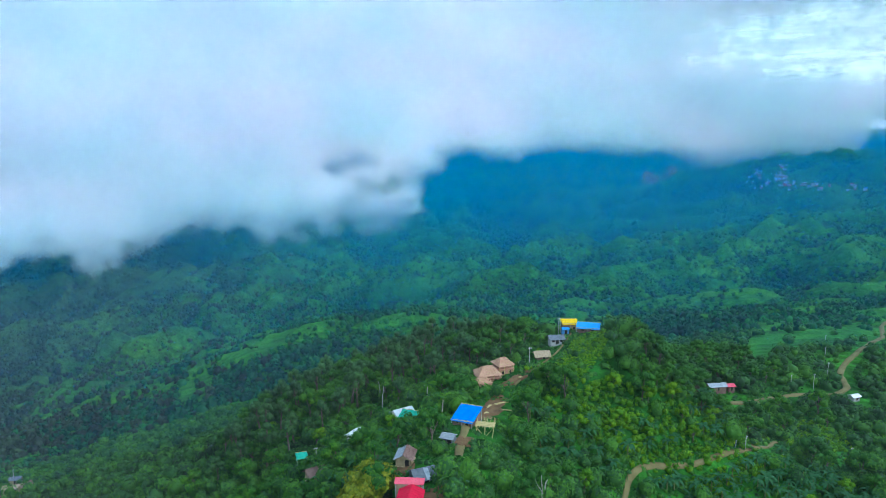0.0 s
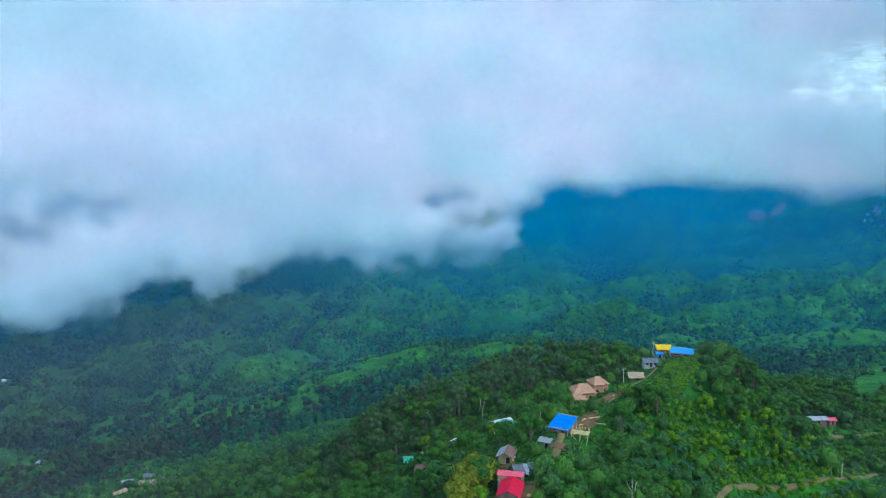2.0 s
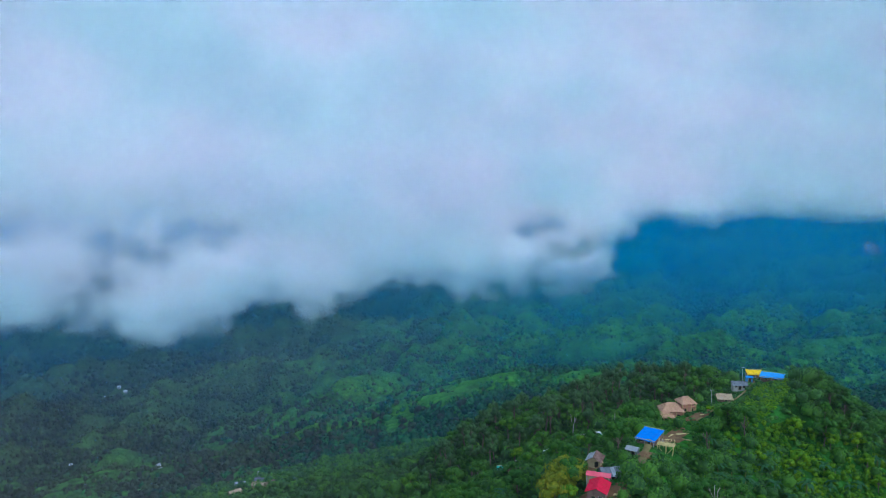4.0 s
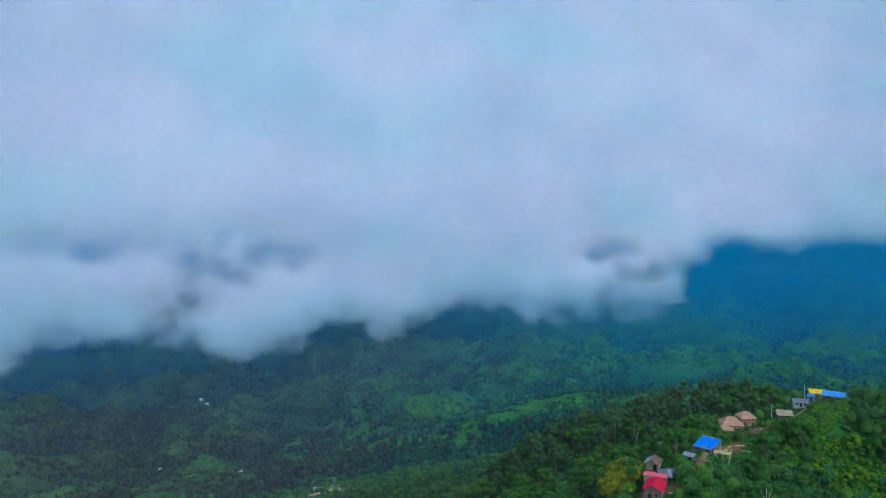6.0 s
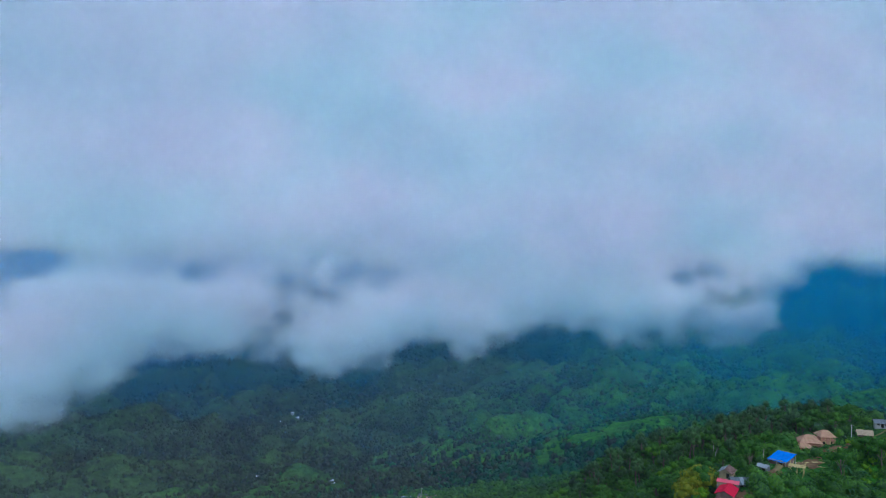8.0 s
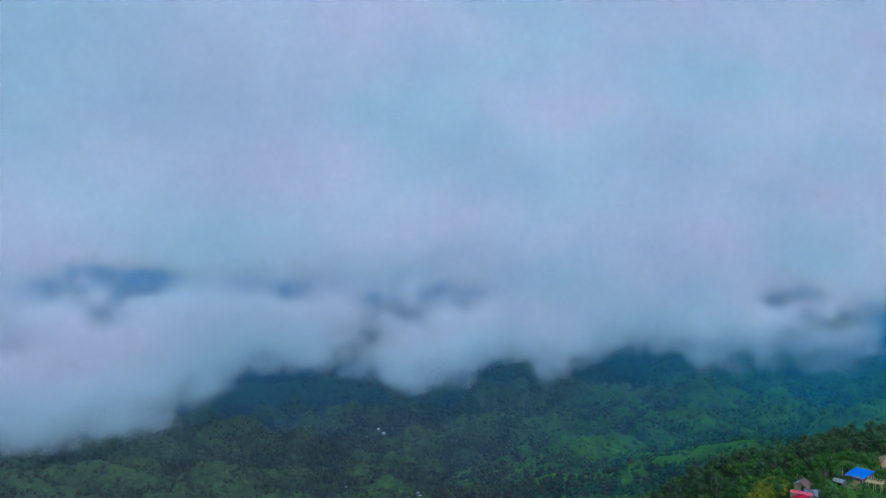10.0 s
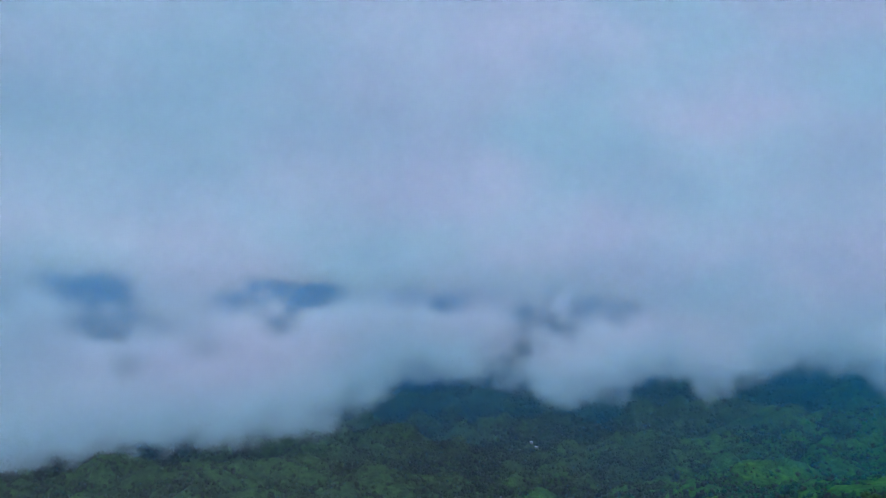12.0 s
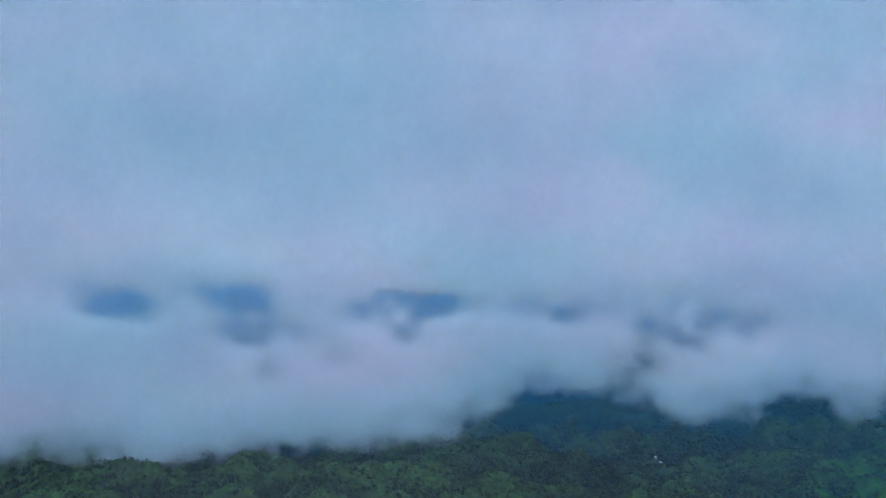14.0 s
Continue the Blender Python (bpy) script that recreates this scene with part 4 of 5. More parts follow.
def make_tree(name, rng, height, spread, lumps, leaf, bark, cards, label, slim=False):
    """A trunk with limbs and a crown of leafy clumps at the ends of the limbs."""
    root = tagged(new(name), label, "tree", group="trees on the hillside")
    lean = rng.uniform(-0.06, 0.06, 2) * height
    fork = height * (0.5 if slim else 0.36)
    limbs = [tube([(0, 0, -1.2), (lean[0] * 0.3, lean[1] * 0.3, fork * 0.5), (lean[0], lean[1], fork), (lean[0] * 1.3, lean[1] * 1.3, height * 0.8)],
                  [0.030 * height, 0.024 * height, 0.018 * height, 0.007 * height], 7)]
    vs, fs, ts, base = [], [], [], 0
    for k in range(lumps):
        th = 2.4 * k + rng.uniform(-0.4, 0.4)
        out = spread * (0.25 + 0.55 * math.sqrt((k + 0.3) / lumps)) * (0.0 if k == 0 else 1.0)
        up = height * (0.88 - 0.36 * (k / max(1, lumps - 1)) * rng.uniform(0.6, 1.15))
        c = np.array([lean[0] + out * math.cos(th), lean[1] + out * math.sin(th), up])
        r = spread * rng.uniform(0.36, 0.52)
        limbs.append(tube([(lean[0], lean[1], fork * rng.uniform(0.8, 1.1)), (c[0] * 0.5 + lean[0] * 0.5, c[1] * 0.5 + lean[1] * 0.5, fork + (up - fork) * 0.62), tuple(c)], [0.012 * height, 0.008 * height, 0.003 * height], 5))
        v, f = lump(rng, 1, cards, leaf / r, 0.78 if not slim else 1.1)
        vs.append(v * r + c)
        fs.append(f + base)
        ts.append(np.full(len(v), rng.uniform(0.2, 0.7)))
        base += len(v)
    verts, faces = merge(limbs)
    part_mesh("trunk", link_mesh("trunk", verts, faces, bark, True), root)
    mat = M["leaf_dark"] if slim else M["leaf"]
    me = from_arrays("crown", np.concatenate(vs), np.concatenate(fs), mat, ("tint", np.concatenate(ts)))
    return root, part_mesh("crown", me, root)


def plant(proto, spots, rng, lo, hi):
    """Copies of the prototypes at the spots; the prototypes take the first ones."""
    used = set()
    for k, (x, y) in enumerate(spots):
        p = proto[k % len(proto)]
        s = rng.uniform(lo, hi)
        m = pose(x, y, ground_z(x, y) - 0.1, 0, 0, rng.uniform(0, 360))
        if id(p) not in used:
            used.add(id(p))
            p.matrix_basis = m
            ob = p
            ob.scale = (s, s, s * rng.uniform(0.9, 1.12))
        else:
            ob = copy_thing(p, m)
            ob.scale = (s, s, s * rng.uniform(0.9, 1.12))


def spots_in(rng, n, x0, x1, y0, y1, extra=1.2, gap=3.2, test=None, south=7.5):
    out = []
    for _ in range(40):
        x, y = rng.uniform(x0, x1, n * 3), rng.uniform(y0, y1, n * 3)
        ok = free_of_ways(x, y, extra, south) & (openness(x, y) < 0.4)
        if test is None:
            ok &= np.maximum(scrub_at(x, y), grove_at(x, y)) < 0.5
        if test is not None:
            ok &= test(x, y)
        for p in zip(x[ok], y[ok]):
            if all((p[0] - q[0]) ** 2 + (p[1] - q[1]) ** 2 > gap * gap for q in out):
                out.append((float(p[0]), float(p[1])))
            if len(out) >= n:
                return out
    return out


def trees():
    rng = np.random.RandomState(5)
    wide = [make_tree("broadleaf_tree", rng, rng.uniform(6.5, 9.5), rng.uniform(2.6, 3.8), rng.randint(6, 9), 0.27, M["bark"], 130, "leafy green broadleaf tree on the wooded slope")[0] for _ in range(7)]
    plant(wide, spots_in(rng, 290, -80, 135, 105, 330, gap=4.0), rng, 0.7, 1.25)
    crest_spots = spots_in(rng, 42, 50, 92, 186, 224, gap=3.2, test=lambda x, y: (((x - 68) / 20) ** 2 + ((y - 204) / 15) ** 2 < 1) & (x > 56), south=2)
    for k, (x, y) in enumerate(crest_spots):
        s = rng.uniform(0.6, 0.95)
        copy_thing(wide[k % 7], pose(x, y, ground_z(x, y) - 0.1, 0, 0, rng.uniform(0, 360))).scale = (s, s, s)
    slim = [make_tree("tall_tree", rng, rng.uniform(11, 14), rng.uniform(2.3, 3.0), 6, 0.3, M["bark"], 120, "tall dark green tree with a bare lower trunk", True)[0] for _ in range(5)]
    plant(slim, spots_in(rng, 130, -75, 22, 205, 310, gap=3.4), rng, 0.75, 1.1)


trees()



# ---- houses on the ridge ----
def slab(bm, corners, thick=0.06):
    """A sheet through four corners, with thickness downward."""
    up = [bm.verts.new(c) for c in corners]
    lo = [bm.verts.new((c[0], c[1], c[2] - thick)) for c in corners]
    n = len(up)
    bm.faces.new(up)
    bm.faces.new(lo[::-1])
    for i in range(n):
        j = (i + 1) % n
        bm.faces.new((up[j], up[i], lo[i], lo[j]))


def lerp(a, b, f):
    return tuple(p + (q - p) * f for p, q in zip(a, b))


def ribbed(bm, a, b, c, d, step=0.8, thick=0.05, rib=0.07):
    """A roof slope from eave a-b up to ridge d-c, with raised ribs running up it."""
    n = max(2, round(math.dist(a, b) / step))
    e = 0.5 * rib / math.dist(a, b)
    prof = []
    for i in range(n + 1):
        prof += [(i / n - 2 * e, 0.0), (i / n - e, rib * 0.6), (i / n + e, rib * 0.6), (i / n + 2 * e, 0.0)]
    rows = []
    for f, lift in prof:
        p, q = lerp(a, b, f), lerp(d, c, f)
        rows.append([bm.verts.new((v[0], v[1], v[2] + dz)) for v, dz in ((p, lift), (q, lift), (q, lift - thick), (p, lift - thick))])
    for r, s in zip(rows, rows[1:]):
        for k in range(4):
            j = (k + 1) % 4
            bm.faces.new((r[k], s[k], s[j], r[j]))
    bm.faces.new(rows[0])
    bm.faces.new(rows[-1][::-1])


def sheets(a, b, c, d, step, mats, parent, rng):
    """A roof slope of single sheets, each one its own piece and slightly askew."""
    n = max(2, round(math.dist(a, b) / step))
    for i in range(n):
        bm = bmesh.new()
        lift = 0.02 * (i % 2) + rng.uniform(0, 0.012)
        f0, f1 = i / n - 0.012, (i + 1) / n + 0.012
        low = rng.uniform(-0.03, 0.03)
        pts = [lerp(a, b, f0), lerp(a, b, f1), lerp(d, c, f1), lerp(d, c, f0)]
        pts = [(p[0], p[1], p[2] + lift + (low if k < 2 else 0)) for k, p in enumerate(pts)]
        slab(bm, pts, 0.035)
        for k in (0.25, 0.5, 0.75):
            p, q = lerp(pts[0], pts[1], k), lerp(pts[3], pts[2], k)
            beam(bm, p, q, 0.06, 0.05)
        part("roof_sheet", bm, mats[rng.randint(len(mats))], parent)


def wall_box(bm, w, d, z0, z1, gable=0.0, ridge_x=True):
    """Four walls, with gable tops where the roof has a ridge."""
    x, y = w / 2, d / 2
    low = [bm.verts.new(p) for p in ((-x, -y, z0), (x, -y, z0), (x, y, z0), (-x, y, z0))]
    top = [bm.verts.new(p) for p in ((-x, -y, z1), (x, -y, z1), (x, y, z1), (-x, y, z1))]
    for i in range(4):
        j = (i + 1) % 4
        bm.faces.new((low[i], low[j], top[j], top[i]))
    bm.faces.new(low[::-1])
    bm.faces.new(top)
    if gable:
        for s in (-1, 1):
            if ridge_x:
                tri = [(s * x, -y, z1), (s * x, y, z1), (s * x, 0, z1 + gable)]
                off = (-s * 0.12, 0, 0)
            else:
                tri = [(-x, s * y, z1), (x, s * y, z1), (0, s * y, z1 + gable)]
                off = (0, -s * 0.12, 0)
            p = [bm.verts.new(t) for t in tri]
            q = [bm.verts.new(tuple(a + b for a, b in zip(t, off))) for t in tri]
            bm.faces.new(p)
            bm.faces.new(q[::-1])
            for i in range(3):
                j = (i + 1) % 3
                bm.faces.new((p[j], p[i], q[i], q[j]))


def opening(parent, name, x, y, z, w, h, face, frame_mat, fill):
    """A door or window set into a wall; face: 's', 'n', 'e' or 'w'."""
    bm = bmesh.new()
    ew = face in "ew"
    t = 0.07
    for s in (-1, 1):
        if ew:
            box(bm, x, y + s * (w / 2 + 0.03), z, t, 0.08, h)
        else:
            box(bm, x + s * (w / 2 + 0.03), y, z, 0.08, t, h)
    for zz in ([z + h - 0.04] if name == "door" else [z - 0.04, z + h - 0.04]):
        box(bm, x, y, zz, t if ew else w + 0.14, w + 0.14 if ew else t, 0.08)
    ob = part(name, bm, frame_mat, parent)
    # a dark sheet on the solid wall stands in for the unlit inside
    bm = bmesh.new()
    box(bm, x, y, z, 0.035 if ew else w, w if ew else 0.035, h)
    part("panel" if name == "door" else "pane", bm, fill, ob)


def house(name, label, category, x, y, turn, w, d, h, rise, wall, roof, ridge_x=True, over=0.45, roof_b=None, sheet=None, stilts=0.0, lift=0.0, doors=(("s", 0.0),), windows=(("s", 0.3), ("e", 0.0)), rng=None, group="houses on the ridge"):
    """A small gabled house standing on its ground."""
    rng = rng or np.random.RandomState(int(abs(x * 7 + y * 3)))
    root = tagged(new(name), label, category, group=group)
    z = ground_z(x, y) + lift
    root.matrix_basis = pose(x, y, z, 0, 0, turn)
    f = stilts
    bm = bmesh.new()
    wall_box(bm, w, d, f if stilts else -1.6, f + h, rise * (w if not ridge_x else d) / (w if not ridge_x else d), ridge_x)
    part("wall", bm, wall, root)
    if stilts:
        for sx in (-1, 0, 1):
            for sy in (-1, 1):
                bm = bmesh.new()
                box(bm, sx * (w / 2 - 0.12), sy * (d / 2 - 0.12), -1.8, 0.16, 0.16, f + 1.8)
                part("post", bm, M["pole"], root)
        bm = bmesh.new()
        box(bm, 0, 0, f - 0.12, w + 0.3, d + 0.3, 0.14)
        part("floor_deck", bm, M["plank"], root)
    ex, ey, zr = w / 2 + over, d / 2 + over, f + h + rise + 0.06
    slope = rise / (d / 2 if ridge_x else w / 2)
    ze = f + h - over * slope + 0.06
    if ridge_x:
        sides = [((-ex, -ey, ze), (ex, -ey, ze), (ex, 0, zr), (-ex, 0, zr)), ((ex, ey, ze), (-ex, ey, ze), (-ex, 0, zr), (ex, 0, zr))]
        cap = ((-ex, 0, zr + 0.03), (ex, 0, zr + 0.03))
    else:
        sides = [((ex, -ey, ze), (ex, ey, ze), (0, ey, zr), (0, -ey, zr)), ((-ex, ey, ze), (-ex, -ey, ze), (0, -ey, zr), (0, ey, zr))]
        cap = ((0, -ey, zr + 0.03), (0, ey, zr + 0.03))
    for k, s in enumerate(sides):
        mat = roof if k == 0 or roof_b is None else roof_b
        if sheet:
            sheets(*s, 0.85, sheet if isinstance(sheet, list) else [mat], root, rng)
        else:
            bm = bmesh.new()
            ribbed(bm, *s)
            part("roof", bm, mat, root)
    bm = bmesh.new()
    beam(bm, *cap, 0.3, 0.06)
    part("ridge_cap", bm, roof, root)
    for kind, items in (("door", doors), ("window", windows)):
        for face, at in items:
            ww, hh, zz = (0.85, min(1.9, h - 0.2), f + 0.02) if kind == "door" else (0.8, 0.75, f + h * 0.42)
            ww = min(ww, 0.35 * (w if face in "sn" else d))
            px = {"s": at * w, "n": at * w, "e": w / 2 + 0.02, "w": -w / 2 - 0.02}[face]
            py = {"s": -d / 2 - 0.02, "n": d / 2 + 0.02, "e": at * d, "w": at * d}[face]
            opening(root, kind, px, py, zz, ww, hh, face, M["plank"] if kind == "door" else M["pole"], M["dark"])
    return root


def tarp(bm, a, b, c, d, sag=0.25, nx=12, ny=9, seed=0.0, thick=0.05):
    """A sheet of tarpaulin over four corners, slack and creased, folded down at its rim."""
    grid = []
    for j in range(ny + 1):
        for i in range(nx + 1):
            u, v = i / nx, j / ny
            p = Vector(lerp(lerp(a, b, u), lerp(d, c, u), v))
            edge = min(u, 1 - u, v, 1 - v)
            p.z += -sag * math.sin(math.pi * u * 2) ** 2 * 0.4 + 0.16 * float(perlin(np.array([u * 5 + seed]), np.array([v * 4 + seed]))[0]) - (0.22 if edge < 0.01 else 0)
            grid.append(p)
    w = nx + 1
    for lay, flip in ((0, False), (-thick, True)):
        vs = [bm.verts.new((p.x, p.y, p.z + lay)) for p in grid]
        for j in range(ny):
            for i in range(nx):
                q = (vs[j * w + i], vs[j * w + i + 1], vs[(j + 1) * w + i + 1], vs[(j + 1) * w + i])
                bm.faces.new(q[::-1] if flip else q)


def tarp_shelter(name, label, x, y, turn, w, d, h, tilt, mat, wall=None, lift=0.0, rails=True):
    """Posts and beams under a tarpaulin roof, partly walled."""
    root = tagged(new(name), label, "shelter", group="houses on the ridge")
    root.matrix_basis = pose(x, y, ground_z(x, y) + lift, 0, 0, turn)
    zs, zn = h - tilt / 2, h + tilt / 2
    for sx in (-1, 0, 1):
        for sy, zt in ((-1, zs), (1, zn)):
            bm = bmesh.new()
            box(bm, sx * (w / 2 - 0.3), sy * (d / 2 - 0.3), -4.0, 0.15, 0.15, zt + 3.95)
            part("post", bm, M["pole"], root)
    for sy, zt in ((-1, zs), (1, zn)):
        bm = bmesh.new()
        beam(bm, (-w / 2, sy * (d / 2 - 0.3), zt - 0.08), (w / 2, sy * (d / 2 - 0.3), zt - 0.08), 0.1, 0.14)
        part("beam", bm, M["lumber"], root)
    bm = bmesh.new()
    tarp(bm, (-w / 2, -d / 2, zs), (w / 2, -d / 2, zs), (w / 2, d / 2, zn), (-w / 2, d / 2, zn), seed=x)
    part("roof", bm, mat, root, "creased tarpaulin roof")
    if wall:
        bm = bmesh.new()
        wall_box(bm, w - 1.0, d - 1.0, -4.0, min(zs, zn) - 0.3)
        body = part("wall", bm, wall, root)
        opening(root, "door", 0.2 * w, -(d - 1.0) / 2 - 0.02, 0.02, 0.9, 1.85, "s", M["lumber"], M["dark"])
        opening(root, "window", -0.22 * w, -(d - 1.0) / 2 - 0.02, 0.9, 0.8, 0.8, "s", M["lumber"], M["dark"])
    if rails:
        for k in range(5):
            bm = bmesh.new()
            px = -w / 2 + w * (k + 0.5) / 5
            beam(bm, (px, -d / 2 + 0.1, zs - 0.45), (px, d / 2 - 0.1, zn - 0.45), 0.07, 0.1)
            part("rafter", bm, M["lumber"], root)
    return root


def raw_house(x, y, turn, w, d, h, rise, lift=0.0):
    """An unfinished house: pale frame and battens, open sides with half-built walls, battened hip roof."""
    root = tagged(new("unfinished_house"), "unfinished pale clay-coloured house with a bare battened roof", "house", group="houses on the ridge")
    root.matrix_basis = pose(x, y, ground_z(x, y) + lift, 0, 0, turn)
    bm = bmesh.new()
    wall_box(bm, w, d, -2.2, h * 0.55)
    part("lower_wall", bm, M["brick"], root)
    bm = bmesh.new()
    wall_box(bm, w - 0.5, d - 0.5, h * 0.55, h)
    part("upper_wall", bm, M["brick"], root)
    bm = bmesh.new()
    box(bm, 0, 0, h * 0.55, w + 0.9, d + 0.9, 0.14)
    part("floor_slab", bm, M["brick"], root)
    for sx in (-1, -0.33, 0.33, 1):
        for sy in (-1, 1):
            bm = bmesh.new()
            box(bm, sx * (w / 2 + 0.2), sy * (d / 2 + 0.2), -2.0, 0.18, 0.18, h + 2.0)
            part("post", bm, M["lumber"], root)
    ex, ey, zr, ze, r = w / 2 + 0.6, d / 2 + 0.6, h + rise, h - 0.2, w * 0.18
    faces = [((-ex, -ey, ze), (ex, -ey, ze), (r, 0, zr), (-r, 0, zr)), ((ex, ey, ze), (-ex, ey, ze), (-r, 0, zr), (r, 0, zr)),
             ((ex, -ey, ze), (ex, ey, ze), (r, 0.02, zr), (r, -0.02, zr)), ((-ex, ey, ze), (-ex, -ey, ze), (-r, -0.02, zr), (-r, 0.02, zr))]
    for a, b, c, e in faces:
        bm = bmesh.new()
        slab(bm, (a, b, c, e), 0.05)
        slope = part("roof", bm, M["thatch_pink"], root)
        n = 6
        for i in range(n + 1):
            bm = bmesh.new()
            p, q = lerp(a, b, i / n), lerp(e, c, i / n)
            beam(bm, (p[0], p[1], p[2] + 0.04), (q[0], q[1], q[2] + 0.04), 0.09, 0.07)
            part("rafter", bm, M["brick"], slope)
        for k in range(1, 4):
            bm = bmesh.new()
            p, q = lerp(a, e, k / 4), lerp(b, c, k / 4)
            beam(bm, (p[0], p[1], p[2] + 0.08), (q[0], q[1], q[2] + 0.08), 0.07, 0.05)
            part("batten", bm, M["lumber"], slope)
    for face, at in (("s", -0.27), ("s", 0.27), ("w", 0.0), ("e", 0.0)):
        ew = face in "ew"
        opening(root, "window", (w / 2 + 0.02) * (1 if face == "e" else -1) if ew else at * w, at * d if ew else -d / 2 - 0.02, 0.3, 0.9, h * 0.3, face, M["lumber"], M["dark"])
    return root


def timber_deck(x, y, turn, w, d, top):
    """A raised frame of fresh timber on tall braced legs."""
    root = tagged(new("timber_platform"), "raised platform of fresh yellow timber on braced legs", "platform")
    z = ground_z(x, y)
    root.matrix_basis = pose(x, y, z, 0, 0, turn)
    foot = -3.2
    for sx in (-1, 0, 1):
        for sy in (-1, 1):
            bm = bmesh.new()
            beam(bm, (sx * w * 0.3, sy * d * 0.3, foot), (sx * w * 0.46, sy * d * 0.45, top + (0.9 if sy > 0 else 0.2)), 0.13)
            part("leg", bm, M["lumber"], root)
    for sx in (-1, 1):
        bm = bmesh.new()
        beam(bm, (sx * w * 0.3, -d * 0.3, foot + 0.8), (-sx * w * 0.45, -d * 0.45, top - 0.1), 0.09)
        part("brace", bm, M["lumber"], root)
    for k in range(9):
        bm = bmesh.new()
        yy = -d / 2 + d * (k + 0.5) / 9
        box(bm, 0, yy, top + 0.012 * (k % 3), w, d / 9 * (0.55 if k % 3 else 0.85), 0.06)
        part("board", bm, M["lumber"], root)
    for k in range(6):
        bm = bmesh.new()
        xx = -w / 2 + w * (k + 0.5) / 6
        beam(bm, (xx, -d / 2 - 0.4, top - 0.08), (xx, d / 2 + 0.5, top + 0.9), 0.08)
        part("rafter", bm, M["lumber"], root)
    return root


M["thatch_pink"] = plain_mat("pale_clay_sheet", (0.40, 0.20, 0.12), (0.58, 0.35, 0.23), 1.1, 0.9, bump=0.6, dist=0.06)

# the red house and its lean-to
house("red_roof_house", "small house under a bright red painted metal roof", "house", -6.2, 117.4, -6, 4.0, 6.0, 3.0, 0.85, M["rust"], M["red"], ridge_x=False, over=0.5, doors=(("s", -0.15),), windows=(("s", 0.25), ("e", 0.1)))
_lean = tagged(new("lean_to"), "low lean-to roof of faded red sheets behind the house", "shelter", group="houses on the ridge")
_lean.matrix_basis = pose(-6.6, 122.2, ground_z(-6.6, 122.2) + 0.4, 0, 0, -4)
_bm = bmesh.new()
ribbed(_bm, (-2.6, -1.0, 2.7), (3.0, -1.0, 2.7), (3.0, 0.9, 3.1), (-2.6, 0.9, 3.1))
part("roof", _bm, M["pink"], _lean)
for _x in (-2.4, 0.2, 2.8):
    for _y, _h in ((-0.8, 2.7), (0.7, 3.05)):
        _bm = bmesh.new()
        box(_bm, _x, _y, -1.2, 0.13, 0.13, _h + 1.2)
        part("post", _bm, M["pole"], _lean)
_bm = bmesh.new()
wall_box(_bm, 5.0, 1.4, -1.2, 2.55)
part("wall", _bm, M["plank"], _lean)

house("metal_shed", "shed with a patched roof of light and dark metal sheets", "shed", -4.0, 127.2, 24, 4.2, 4.2, 1.5, 1.1, M["zinc_dark"], M["zinc_dark"], sheet=[M["zinc_dark"], M["zinc_dark"], M["zinc"], M["zinc_dark"]], stilts=0.0, lift=-0.5)
house("stilt_hut", "bamboo-walled hut on stilts with a grey and rust-brown roof", "hut", -7.9, 135.4, -8, 3.3, 4.2, 1.7, 0.9, M["plank"], M["rust"], ridge_x=False, roof_b=M["zinc"], stilts=0.4, sheet=True, doors=(("s", 0.22),), windows=())
house("zinc_shack", "small grey shack under pale metal sheets", "shack", 1.2, 143.2, -22, 2.6, 2.6, 1.9, 0.5, M["zinc_dark"], M["zinc"], sheet=True, windows=(), doors=(("s", 0.25),), over=0.3, lift=-0.2)
tarp_shelter("blue_roof_house", "timber house under a large creased blue tarpaulin", 5.6, 155.0, -22, 5.6, 7.6, 2.4, 1.2, M["blue"], M["rust"], lift=0.1)
timber_deck(9.8, 151.4, -10, 4.6, 2.8, 2.2)
tarp_shelter("green_roof_house", "low house under a bright green tarpaulin", -9.4, 180.0, -18, 5.2, 3.8, 2.3, 1.2, M["green"], M["plank"], lift=0.0)
house("white_roof_house", "small house with a pale sheet roof among trees", "house", -11.4, 184.6, 35, 5.2, 3.4, 2.3, 0.9, M["wall"], M["white"], windows=(), lift=0.9)
raw_house(13.0, 194.0, 14, 6.2, 5.0, 2.4, 2.0)
raw_house(11.2, 189.6, 10, 4.6, 2.7, 1.8, 1.0)
raw_house(17.7, 196.8, 24, 4.2, 4.4, 3.0, 1.7)
house("thatched_hut", "open hut under a low brown thatched roof", "hut", 29.8, 201.5, 8, 3.6, 2.8, 1.2, 0.9, M["rust"], M["thatch"], over=0.7, doors=(("s", 0.1),), windows=(("s", -0.3), ("s", 0.35)))
house("grey_roof_house", "pale-walled house with a grey metal roof", "house", 35.4, 209.6, 6, 4.2, 3.6, 1.6, 0.8, M["concrete"], M["zinc_dark"], windows=(("s", 0.3), ("s", -0.3)), doors=(("s", 0.0),), lift=0.5)
house("blue_hut", "tiny blue-painted hut beside the path", "hut", 39.8, 218.0, 4, 2.1, 1.9, 1.9, 0.3, M["bluepaint"], M["blue_pale"], over=0.15, windows=(), lift=0.2)
tarp_shelter("yellow_roof_house", "brown timber house under a yellow tarpaulin on the hilltop", 43.6, 231.5, 2, 5.8, 4.6, 3.4, 0.7, M["yellow"], M["rust"], lift=2.1)
house("timber_annex", "brown timber annex beside the yellow-roofed house", "house", 48.4, 234.5, 10, 3.4, 3.4, 2.6, 0.7, M["rust"], M["zinc_dark"], windows=(("s", 0.2),), lift=1.9)
